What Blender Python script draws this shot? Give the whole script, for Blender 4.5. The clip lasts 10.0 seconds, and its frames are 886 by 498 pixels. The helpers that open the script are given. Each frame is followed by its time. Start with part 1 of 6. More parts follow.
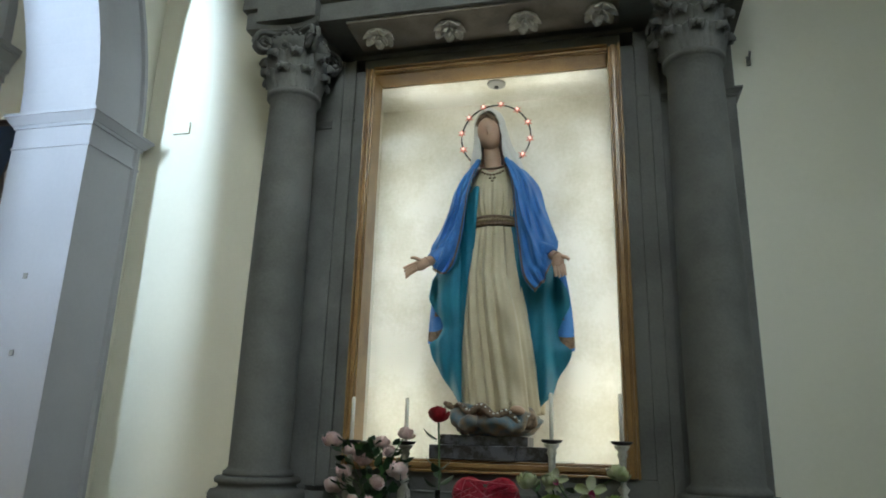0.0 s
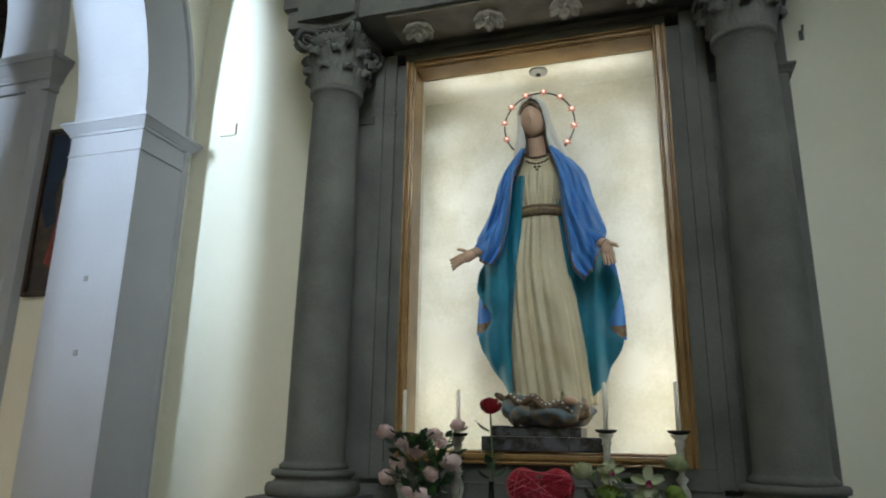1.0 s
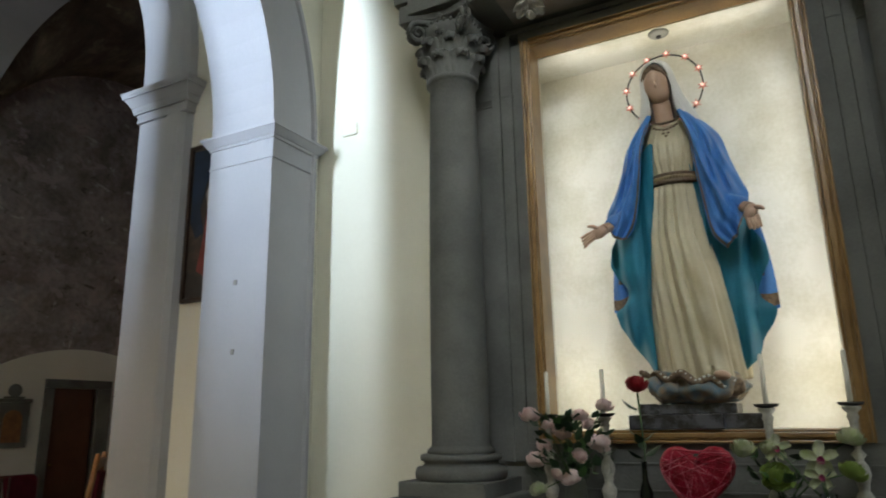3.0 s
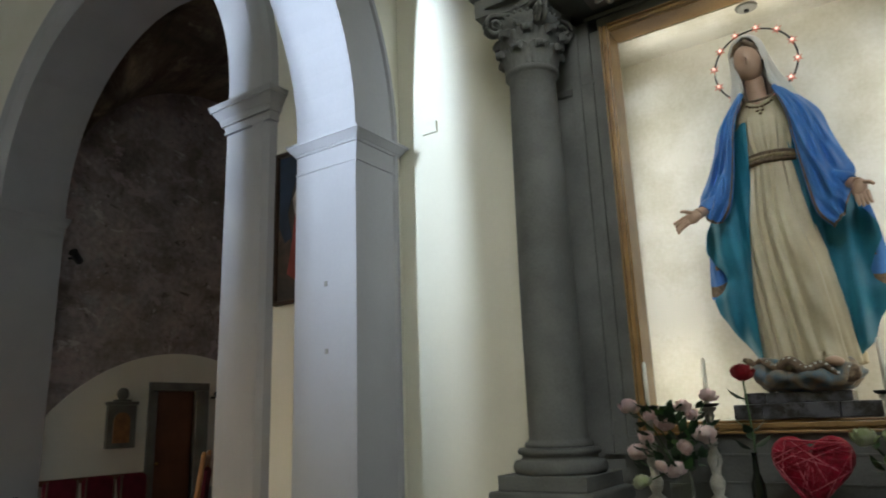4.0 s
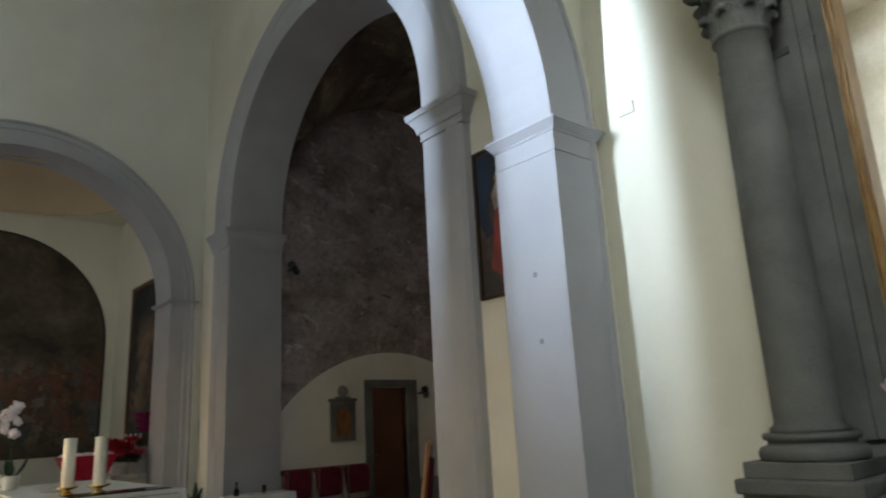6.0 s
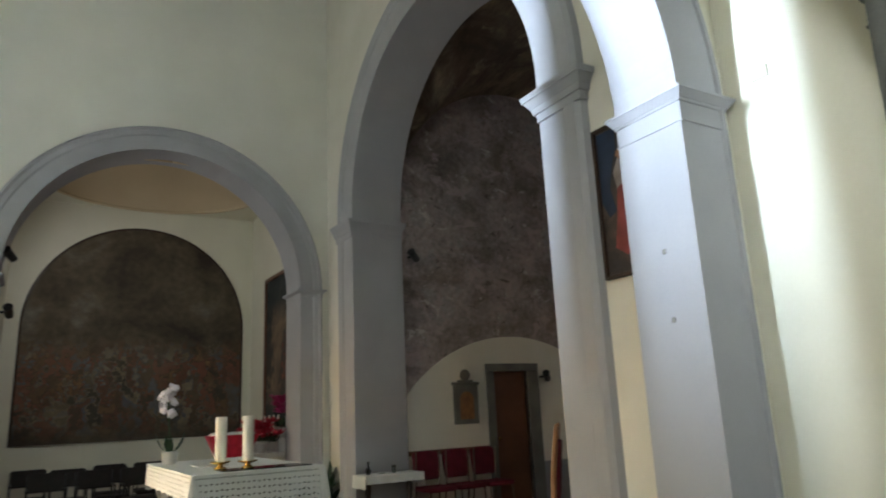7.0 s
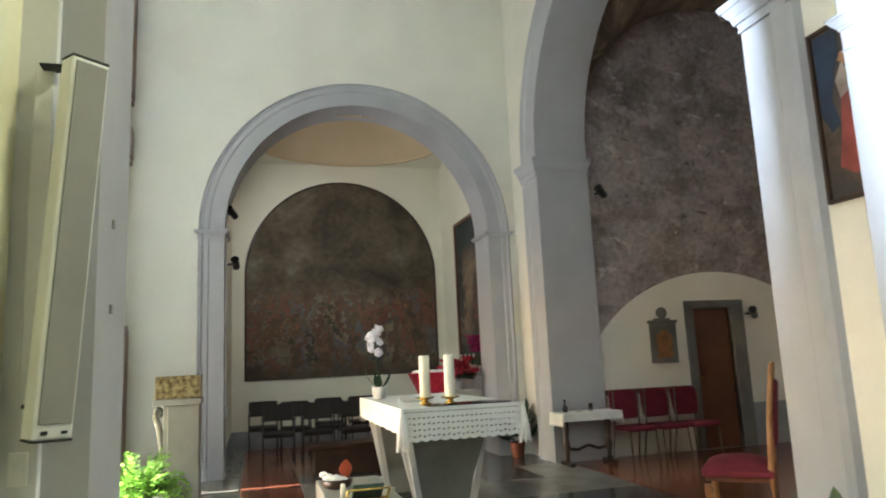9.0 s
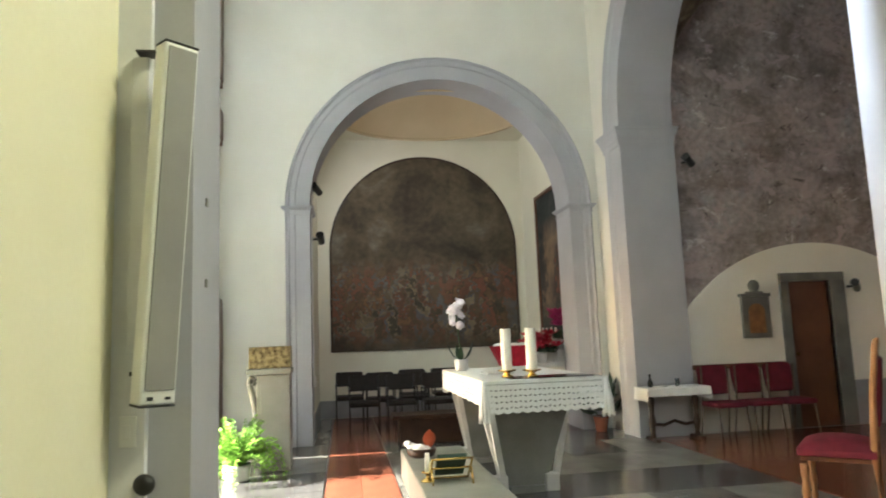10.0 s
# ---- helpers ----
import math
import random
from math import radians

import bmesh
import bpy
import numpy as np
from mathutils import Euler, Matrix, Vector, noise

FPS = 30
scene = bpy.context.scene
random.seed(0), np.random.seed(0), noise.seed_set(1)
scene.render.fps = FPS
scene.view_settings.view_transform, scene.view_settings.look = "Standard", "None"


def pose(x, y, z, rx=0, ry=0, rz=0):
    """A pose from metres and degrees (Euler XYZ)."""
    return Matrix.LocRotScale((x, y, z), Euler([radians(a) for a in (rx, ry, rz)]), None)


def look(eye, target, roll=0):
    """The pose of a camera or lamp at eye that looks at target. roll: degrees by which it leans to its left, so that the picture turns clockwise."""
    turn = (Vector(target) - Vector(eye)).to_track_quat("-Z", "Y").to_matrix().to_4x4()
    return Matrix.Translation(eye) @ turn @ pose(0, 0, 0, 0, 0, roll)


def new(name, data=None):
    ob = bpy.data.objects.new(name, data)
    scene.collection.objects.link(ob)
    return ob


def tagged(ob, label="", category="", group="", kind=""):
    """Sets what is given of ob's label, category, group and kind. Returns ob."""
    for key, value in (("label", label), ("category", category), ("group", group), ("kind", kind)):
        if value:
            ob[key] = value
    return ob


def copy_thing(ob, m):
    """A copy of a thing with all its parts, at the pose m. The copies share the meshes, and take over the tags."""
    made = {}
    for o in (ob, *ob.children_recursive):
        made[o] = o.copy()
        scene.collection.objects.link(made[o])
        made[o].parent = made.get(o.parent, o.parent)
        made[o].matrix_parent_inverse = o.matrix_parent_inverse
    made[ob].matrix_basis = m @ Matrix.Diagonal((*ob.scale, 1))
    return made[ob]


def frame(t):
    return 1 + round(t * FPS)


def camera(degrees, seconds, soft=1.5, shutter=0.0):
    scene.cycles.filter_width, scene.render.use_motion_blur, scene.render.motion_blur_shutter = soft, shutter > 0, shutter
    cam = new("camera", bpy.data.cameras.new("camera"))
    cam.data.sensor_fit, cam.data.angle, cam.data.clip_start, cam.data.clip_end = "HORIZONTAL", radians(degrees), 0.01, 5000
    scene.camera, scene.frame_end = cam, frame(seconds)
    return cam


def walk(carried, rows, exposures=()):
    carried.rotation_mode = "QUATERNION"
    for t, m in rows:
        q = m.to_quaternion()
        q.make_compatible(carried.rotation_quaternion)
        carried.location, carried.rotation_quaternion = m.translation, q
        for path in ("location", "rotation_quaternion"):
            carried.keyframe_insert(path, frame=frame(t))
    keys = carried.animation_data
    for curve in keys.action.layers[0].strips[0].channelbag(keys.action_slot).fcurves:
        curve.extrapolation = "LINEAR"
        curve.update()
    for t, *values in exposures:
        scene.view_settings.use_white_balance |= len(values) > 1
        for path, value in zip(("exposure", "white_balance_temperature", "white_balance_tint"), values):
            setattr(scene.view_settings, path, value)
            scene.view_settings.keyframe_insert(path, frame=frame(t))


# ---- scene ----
cam = camera(66.0, 10.0, soft=1.8, shutter=0.5)
PATH = [
    (0.0, (0.0693, -0.2088, 1.5435), (-0.3366, 1.4742, 2.0349), 1.6),
    (0.5, (0.0621, -0.2034, 1.5372), (-0.3897, 1.4697, 2.0241), 1.3),
    (1.0, (0.0558, -0.1962, 1.5354), (-0.4644, 1.4607, 2.0088), 0.9),
    (1.5, (0.0531, -0.1881, 1.5291), (-0.549, 1.4427, 1.9971), 0.6),
    (2.0, (0.0369, -0.1926, 1.5318), (-0.6561, 1.404, 1.9908), -0.2),
    (2.5, (0.0225, -0.1899, 1.5309), (-0.7218, 1.3869, 1.9773), -0.6),
    (4.0, (-0.0792, -0.2448, 1.5255), (-1.0548, 1.2042, 1.9566), -2.1),
    (4.5, (-0.0963, -0.261, 1.5183), (-1.1457, 1.134, 1.9575), -2.2),
    (5.0, (-0.1341, -0.3132, 1.5048), (-1.2609, 1.0179, 1.9485), -2.3),
    (5.5, (-0.1764, -0.351, 1.5084), (-1.3977, 0.8955, 1.9503), -2.8),
    (7.0, (-0.252, -0.4797, 1.4661), (-1.7496, 0.4275, 1.8837), -2.7),
    (7.5, (-0.2439, -0.4788, 1.4724), (-1.8126, 0.3087, 1.8684), -2.7),
    (8.0, (-0.2637, -0.4833, 1.476), (-1.8972, 0.1782, 1.8423), -2.9),
    (8.5, (-0.3141, -0.4824, 1.4706), (-1.989, 0.0864, 1.8027), -2.7),
    (9.0, (-0.3456, -0.4995, 1.4661), (-2.0583, -0.0261, 1.7541), -2.6),
    (9.5, (-0.3456, -0.4995, 1.4661), (-2.088, -0.126, 1.719), -2.2),
    (10.0, (-0.3456, -0.4995, 1.4661), (-2.1114, -0.234, 1.6938), -2.2),
]
EXPOSURES = [(0.0, 2.25, 5750, 5), (2.5, 2.2, 6100, 9), (5.0, 2.1, 6100, 10), (6.5, 2.55, 6100, 9), (7.5, 3.2, 6120, 8), (8.5, 3.65, 6000, 8), (10.0, 4.1, 6220, 9)]
walk(cam, [(t, look(eye, target, roll)) for t, eye, target, roll in PATH], EXPOSURES)

# ---------------------------------------------------------------- light
world = bpy.data.worlds.new("sky")
scene.world = world
world.use_nodes = True
sky = world.node_tree.nodes.new("ShaderNodeTexSky")
sky.sky_type = "NISHITA"
sky.sun_disc = False
sky.sun_elevation = radians(20)
sky.sun_rotation = radians(180)
world.node_tree.links.new(sky.outputs[0], world.node_tree.nodes["Background"].inputs[0])
world.node_tree.nodes["Background"].inputs[1].default_value = 0.1


def area_lamp(name, eye, target, width, height, watts, colour, spread=180):
    lamp = bpy.data.lights.new(name, "AREA")
    lamp.shape, lamp.size, lamp.size_y, lamp.energy, lamp.color = "RECTANGLE", width, height, watts, colour
    lamp.spread = radians(spread)
    ob = new(name, lamp)
    ob.matrix_world = look(eye, target)
    return ob


DAY, WARM = (0.86, 0.93, 1.0), (1.0, 0.88, 0.62)
area_lamp("transept_window_light", (-4.75, -5.85, 4.6), (-2.6, 3.6, 5.5), 0.24, 2.0, 34, (0.76, 0.88, 1.0), 51)
# unseen fill added to lift the chapel and end wall
area_lamp("transept_fill", (-7.4, -5.85, 3.9), (-8.0, 4.2, 1.2), 1.6, 2.2, 4.0, (1.0, 0.96, 0.92))
# added lamp high over the altar, brightens the left nave wall; no opening there
area_lamp("nave_wall_fill", (-1.0, 3.60, 7.4), (-1.8, -1.4, 1.6), 2.0, 1.3, 13, (1.0, 0.98, 0.66), 90)
# two more added fills behind the camera, for the altar wall and side altar
area_lamp("nave_rear_fill", (5.8, 0.6, 4.6), (1.2, 3.6, 1.6), 2.4, 2.4, 5.2, (0.92, 1.0, 0.98), 80)
area_lamp("nave_left_fill", (0.2, -1.26, 5.0), (-1.5, 3.6, 2.2), 1.2, 1.8, 7.0, (0.97, 1.0, 0.94), 72)
area_lamp("apse_window_light", (-11.7, -0.94, 4.3), (-12.3, 3.0, 2.2), 0.9, 1.2, 5, (1.0, 0.97, 0.90))
# lamps behind the niche's frame
for x, aim in ((-1.325, -0.75), (0.185, -0.35)):
    area_lamp("niche_lamp", (x, 3.635, 2.50), (aim, 3.90, 2.46), 0.05, 1.9, 0.71, (1.0, 0.93, 0.77))
    area_lamp("niche_low_lamp", (x, 3.635, 1.72), (aim, 3.90, 1.8), 0.05, 0.45, 0.31, (1.0, 0.90, 0.66))
area_lamp("niche_top_lamp", (-0.57, 3.64, 3.64), (-0.57, 3.74, 3.775), 1.3, 0.03, 0.20, (1.0, 0.92, 0.72))
sun = bpy.data.lights.new("sun", "SUN")
sun.energy, sun.angle, sun.color = 5.0, radians(0.5), (1.0, 0.93, 0.80)
new("sun", sun).matrix_world = look((0.0, -1.0, 0.36), (0.0, 0.0, 0.0))

# ---------------------------------------------------------------- materials


def material(name, colour, colour2=None, rough=0.7, metal=0.0, scale=6.0, bump=0.15, fine=90.0, contrast=(0.35, 0.65), spec=0.4):
    """Two-scale mottled surface: broad stains between two colours, fine relief."""
    m = bpy.data.materials.new(name)
    m.use_nodes = True
    n, l = m.node_tree.nodes, m.node_tree.links
    b = n["Principled BSDF"]
    b.inputs["Roughness"].default_value, b.inputs["Metallic"].default_value = rough, metal
    b.inputs["Specular IOR Level"].default_value = spec
    co = n.new("ShaderNodeTexCoord")
    big = n.new("ShaderNodeTexNoise")
    big.inputs["Scale"].default_value, big.inputs["Detail"].default_value = scale, 6.0
    small = n.new("ShaderNodeTexNoise")
    small.inputs["Scale"].default_value, small.inputs["Detail"].default_value = fine, 4.0
    l.new(co.outputs["Object"], big.inputs["Vector"]), l.new(co.outputs["Object"], small.inputs["Vector"])
    mix = n.new("ShaderNodeMath")
    mix.operation, mix.use_clamp = "MULTIPLY_ADD", False
    mix.inputs[1].default_value = 0.25
    l.new(small.outputs["Fac"], mix.inputs[0])
    sub = n.new("ShaderNodeMath")
    sub.operation = "SUBTRACT"
    sub.inputs[1].default_value = 0.125
    l.new(big.outputs["Fac"], sub.inputs[0]), l.new(sub.outputs[0], mix.inputs[2])
    ramp = n.new("ShaderNodeValToRGB")
    ramp.color_ramp.elements[0].position, ramp.color_ramp.elements[1].position = contrast
    c2 = colour2 or tuple(c * 0.8 for c in colour)
    ramp.color_ramp.elements[0].color, ramp.color_ramp.elements[1].color = (*c2, 1), (*colour, 1)
    l.new(mix.outputs[0], ramp.inputs[0])
    l.new(ramp.outputs[0], b.inputs["Base Color"])
    if bump:
        bp = n.new("ShaderNodeBump")
        bp.inputs["Strength"].default_value, bp.inputs["Distance"].default_value = bump, 0.004
        l.new(small.outputs["Fac"], bp.inputs["Height"])
        l.new(bp.outputs[0], b.inputs["Normal"])
    return m


CREAM = material("cream_plaster", (0.78, 0.755, 0.64), (0.73, 0.705, 0.59), 0.85, scale=1.2, bump=0.12, fine=40)
WHITE = material("white_plaster", (0.80, 0.77, 0.70), (0.74, 0.71, 0.63), 0.85, scale=1.2, bump=0.12, fine=40)
SANCT = material("pale_cream_plaster", (0.78, 0.762, 0.695), (0.73, 0.712, 0.645), 0.85, scale=1.2, bump=0.12, fine=40)
GREY = material("grey_paint", (0.42, 0.42, 0.45), (0.38, 0.38, 0.41), 0.7, scale=1.5, bump=0.1, fine=40)
SERENA = material("grey_sandstone", (0.165, 0.165, 0.152), (0.105, 0.105, 0.097), 0.75, scale=3.0, bump=0.5, fine=70)
STONE = material("pale_grey_stone", (0.27, 0.265, 0.24), (0.20, 0.195, 0.175), 0.5, scale=2.5, bump=0.2, fine=60)
SLATE = material("dark_grey_marble", (0.17, 0.165, 0.155), (0.11, 0.105, 0.10), 0.28, scale=2.0, bump=0.06, fine=30)
TERRA = material("polished_terracotta", (0.24, 0.080, 0.045), (0.17, 0.055, 0.032), 0.22, scale=3.0, bump=0.08, fine=30)
WOOD = material("varnished_wood", (0.30, 0.145, 0.05), (0.20, 0.09, 0.03), 0.35, scale=4.0, bump=0.1, fine=60)
DOORWOOD = material("reddish_brown_wood", (0.15, 0.062, 0.03), (0.10, 0.04, 0.02), 0.35, scale=2.5, bump=0.1, fine=60)
CLOTHBACK = material("ivory_lining", (0.82, 0.80, 0.74), (0.60, 0.57, 0.47), 0.8, scale=2.6, bump=0.12, fine=45, contrast=(0.30, 0.62))
DOME = material("ochre_plaster", (0.66, 0.55, 0.38), (0.60, 0.49, 0.33), 0.85, scale=1.0, bump=0.1, fine=40)
RED = material("crimson_fabric", (0.15, 0.010, 0.024), (0.095, 0.006, 0.014), 0.85, scale=8, bump=0.3, fine=200)
LINEN = material("white_linen", (0.82, 0.82, 0.80), (0.76, 0.76, 0.74), 0.8, scale=5, bump=0.2, fine=150)
WAX = material("white_wax", (0.85, 0.82, 0.74), (0.80, 0.77, 0.68), 0.45, scale=6, bump=0.03)
BRASS = material("polished_brass", (0.70, 0.50, 0.18), (0.55, 0.38, 0.12), 0.25, metal=1.0, scale=9, bump=0.05)
GLEAF = material("green_leaf", (0.05, 0.11, 0.03), (0.03, 0.07, 0.02), 0.45, scale=12, bump=0.1)

# ---------------------------------------------------------------- mesh helpers


def part(name, bm, mat, parent=None, label="", smooth=False, world_m=None):
    bmesh.ops.recalc_face_normals(bm, faces=bm.faces[:])
    me = bpy.data.meshes.new(name)
    bm.to_mesh(me)
    bm.free()
    for mm in (mat if isinstance(mat, (list, tuple)) else [mat]):
        me.materials.append(mm)
    if smooth:
        me.polygons.foreach_set("use_smooth", [True] * len(me.polygons))
    ob = new(name, me)
    if parent is not None:
        ob.parent = parent
    if world_m is not None:
        ob.matrix_basis = world_m
    if label:
        tagged(ob, label)
    return ob


def empty(name, m, label, category, group="", kind=""):
    ob = new(name)
    ob.empty_display_size = 0.1
    ob.matrix_basis = m
    return tagged(ob, label, category, group, kind)


def box(bm, x0, x1, y0, y1, z0, z1, bevel=0.0, m=None, mat=0):
    vs = [bm.verts.new((x, y, z)) for x in (x0, x1) for y in (y0, y1) for z in (z0, z1)]
    fs = [bm.faces.new([vs[i] for i in q]) for q in ((0, 1, 3, 2), (4, 6, 7, 5), (0, 4, 5, 1), (2, 3, 7, 6), (0, 2, 6, 4), (1, 5, 7, 3))]
    for f in fs:
        f.material_index = mat
    if bevel:
        es = list({e for f in fs for e in f.edges})
        r = bmesh.ops.bevel(bm, geom=es, offset=bevel, segments=2, profile=0.5, affect="EDGES")
        vs = list({v for v in vs if v.is_valid} | {v for f in r["faces"] for v in f.verts})
        for f in r["faces"]:
            f.material_index = mat
    if m is not None:
        bmesh.ops.transform(bm, matrix=m, verts=vs)
    return bm


def boxed(*a, **k):
    return box(bmesh.new(), *a, **k)


def lathe(bm, profile, segs=24, m=None, mat=0, cap=True):
    """A turned body from (radius, z) pairs."""
    rings = []
    for r, z in profile:
        rings.append([bm.verts.new((r * math.cos(2 * math.pi * i / segs), r * math.sin(2 * math.pi * i / segs), z)) for i in range(segs)])
    for a, b in zip(rings, rings[1:]):
        for i in range(segs):
            f = bm.faces.new((a[i], a[(i + 1) % segs], b[(i + 1) % segs], b[i]))
            f.material_index, f.smooth = mat, True
    if cap:
        for r in (rings[0], rings[-1]):
            bm.faces.new(r).material_index = mat
    if m is not None:
        bmesh.ops.transform(bm, matrix=m, verts=[v for r in rings for v in r])
    return bm


def tube(bm, points, radius, segs=8, mat=0):
    """A round bar along points; radius a number or one a point."""
    pts = [Vector(p) for p in points]
    rings = []
    for i, p in enumerate(pts):
        d = (pts[min(i + 1, len(pts) - 1)] - pts[max(i - 1, 0)]).normalized()
        q = d.to_track_quat("Z", "Y")
        r = radius[i] if isinstance(radius, (list, tuple)) else radius
        rings.append([bm.verts.new(p + q @ Vector((r * math.cos(2 * math.pi * k / segs), r * math.sin(2 * math.pi * k / segs), 0))) for k in range(segs)])
    for a, b in zip(rings, rings[1:]):
        for i in range(segs):
            f = bm.faces.new((a[i], a[(i + 1) % segs], b[(i + 1) % segs], b[i]))
            f.material_index, f.smooth = mat, True
    for r in (rings[0], rings[-1]):
        bm.faces.new(r).material_index = mat
    return bm


def arch_wall(u0, u1, z0, z1, c, r, spring, depth, segs=40):
    """A wall in (u, depth, z) with a round-headed opening that goes through it."""
    bm = bmesh.new()
    curve = [(c - r, z0), (c - r, spring)] + [(c - r * math.cos(math.pi * i / segs), spring + r * math.sin(math.pi * i / segs)) for i in range(1, segs)] + [(c + r, spring), (c + r, z0)]
    front, back = [], []
    for d, store in ((0.0, front), (depth, back)):
        store.append([bm.verts.new((u, d, z)) for u, z in curve])
        store.append([bm.verts.new((u, d, z1)) for u, z in curve])
        store.append([bm.verts.new(p) for p in ((u0, d, z0), (u0, d, spring), (u0, d, z1), (u1, d, z0), (u1, d, spring), (u1, d, z1))])
        inner, top, side = store
        n = len(curve)
        for i in range(1, n - 2):
            bm.faces.new((inner[i], inner[i + 1], top[i + 1], top[i]))
        bm.faces.new((side[0], inner[0], inner[1], side[1]))
        bm.faces.new((side[1], inner[1], top[1], side[2]))
        bm.faces.new((inner[n - 1], side[3], side[4], inner[n - 2]))
        bm.faces.new((inner[n - 2], side[4], side[5], top[n - 2]))
    for i in range(len(curve) - 1):
        bm.faces.new((front[0][i], front[0][i + 1], back[0][i + 1], back[0][i]))
    return bm


def arch_path(c, r, spring, z0, segs=40, jambs=True):
    """Points and outward directions of a round arch with its jambs."""
    out = [((c - r, z0), (-1, 0))] if jambs else []
    for i in range(segs + 1):
        a = math.pi * i / segs
        out.append(((c - r * math.cos(a), spring + r * math.sin(a)), (-math.cos(a), math.sin(a))))
    if jambs:
        out.append(((c + r, z0), (1, 0)))
    return out


def sweep(bm, path, profile):
    """A closed profile of (outward, depth) swept along an arch path, in (u, depth, z)."""
    rings = [[bm.verts.new((p[0] + n[0] * o, d, p[1] + n[1] * o)) for o, d in profile] for p, n in path]
    k = len(profile)
    for a, b in zip(rings, rings[1:]):
        for i in range(k):
            bm.faces.new((a[i], a[(i + 1) % k], b[(i + 1) % k], b[i]))
    bm.faces.new(rings[0]), bm.faces.new(rings[-1])
    return bm


def moulding_ring(bm, x0, x1, y0, y1, z0, steps):
    """A stack of slabs round a pier (x0..x1, y0..y1): steps of (height, out at foot, out at head)."""
    z = z0
    for h, a, b in steps:
        lo = [bm.verts.new(p) for p in ((x0 - a, y0 - a, z), (x1 + a, y0 - a, z), (x1 + a, y1 + a, z), (x0 - a, y1 + a, z))]
        hi = [bm.verts.new(p) for p in ((x0 - b, y0 - b, z + h), (x1 + b, y0 - b, z + h), (x1 + b, y1 + b, z + h), (x0 - b, y1 + b, z + h))]
        for i in range(4):
            bm.faces.new((lo[i], lo[(i + 1) % 4], hi[(i + 1) % 4], hi[i]))
        bm.faces.new(lo), bm.faces.new(hi)
        z += h
    return bm


# (u, depth, z) of a wall that faces -y, and of one that faces +x
FACE_Y = lambda y: Matrix(((1, 0, 0, 0), (0, 1, 0, y), (0, 0, 1, 0), (0, 0, 0, 1)))
FACE_X = lambda x: Matrix(((0, -1, 0, x), (1, 0, 0, 0), (0, 0, 1, 0), (0, 0, 0, 1)))


def structure(name, bm, mat, label, m=None, smooth=False):
    return tagged(part(name, bm, mat, None, "", smooth, m), label, name.split("_")[0], kind="structure")



def ramped(name, stops, scale=1.0, distort=0.0, rough=0.8, detail=9.0, bump=0.2, stretch=(1, 1, 1), cracks=0.0):
    """A worn painted surface: layered noise through a ramp of colours."""
    m = bpy.data.materials.new(name)
    m.use_nodes = True
    n, l = m.node_tree.nodes, m.node_tree.links
    b = n["Principled BSDF"]
    b.inputs["Roughness"].default_value = rough
    co, mp = n.new("ShaderNodeTexCoord"), n.new("ShaderNodeMapping")
    mp.inputs["Scale"].default_value = stretch
    l.new(co.outputs["Object"], mp.inputs["Vector"])
    a, c = n.new("ShaderNodeTexNoise"), n.new("ShaderNodeTexNoise")
    a.inputs["Scale"].default_value, a.inputs["Detail"].default_value, a.inputs["Distortion"].default_value = scale, detail, distort
    a.inputs["Roughness"].default_value = 0.62
    c.inputs["Scale"].default_value, c.inputs["Detail"].default_value = scale * 9, 5.0
    l.new(mp.outputs[0], a.inputs["Vector"]), l.new(mp.outputs[0], c.inputs["Vector"])
    ramp = n.new("ShaderNodeValToRGB")
    e = ramp.color_ramp.elements
    for i, (p, col) in enumerate(stops):
        el = e[i] if i < 2 else e.new(p)
        el.position, el.color = p, (*col, 1)
    l.new(a.outputs["Fac"], ramp.inputs[0])
    mix = n.new("ShaderNodeMixRGB")
    mix.blend_type, mix.inputs[0].default_value = "OVERLAY", 0.55
    l.new(ramp.outputs[0], mix.inputs[1]), l.new(c.outputs["Fac"], mix.inputs[2])
    l.new(mix.outputs[0], b.inputs["Base Color"])
    bp = n.new("ShaderNodeBump")
    bp.inputs["Strength"].default_value, bp.inputs["Distance"].default_value = bump, 0.01
    l.new(c.outputs["Fac"], bp.inputs["Height"])
    l.new(bp.outputs[0], b.inputs["Normal"])
    return m


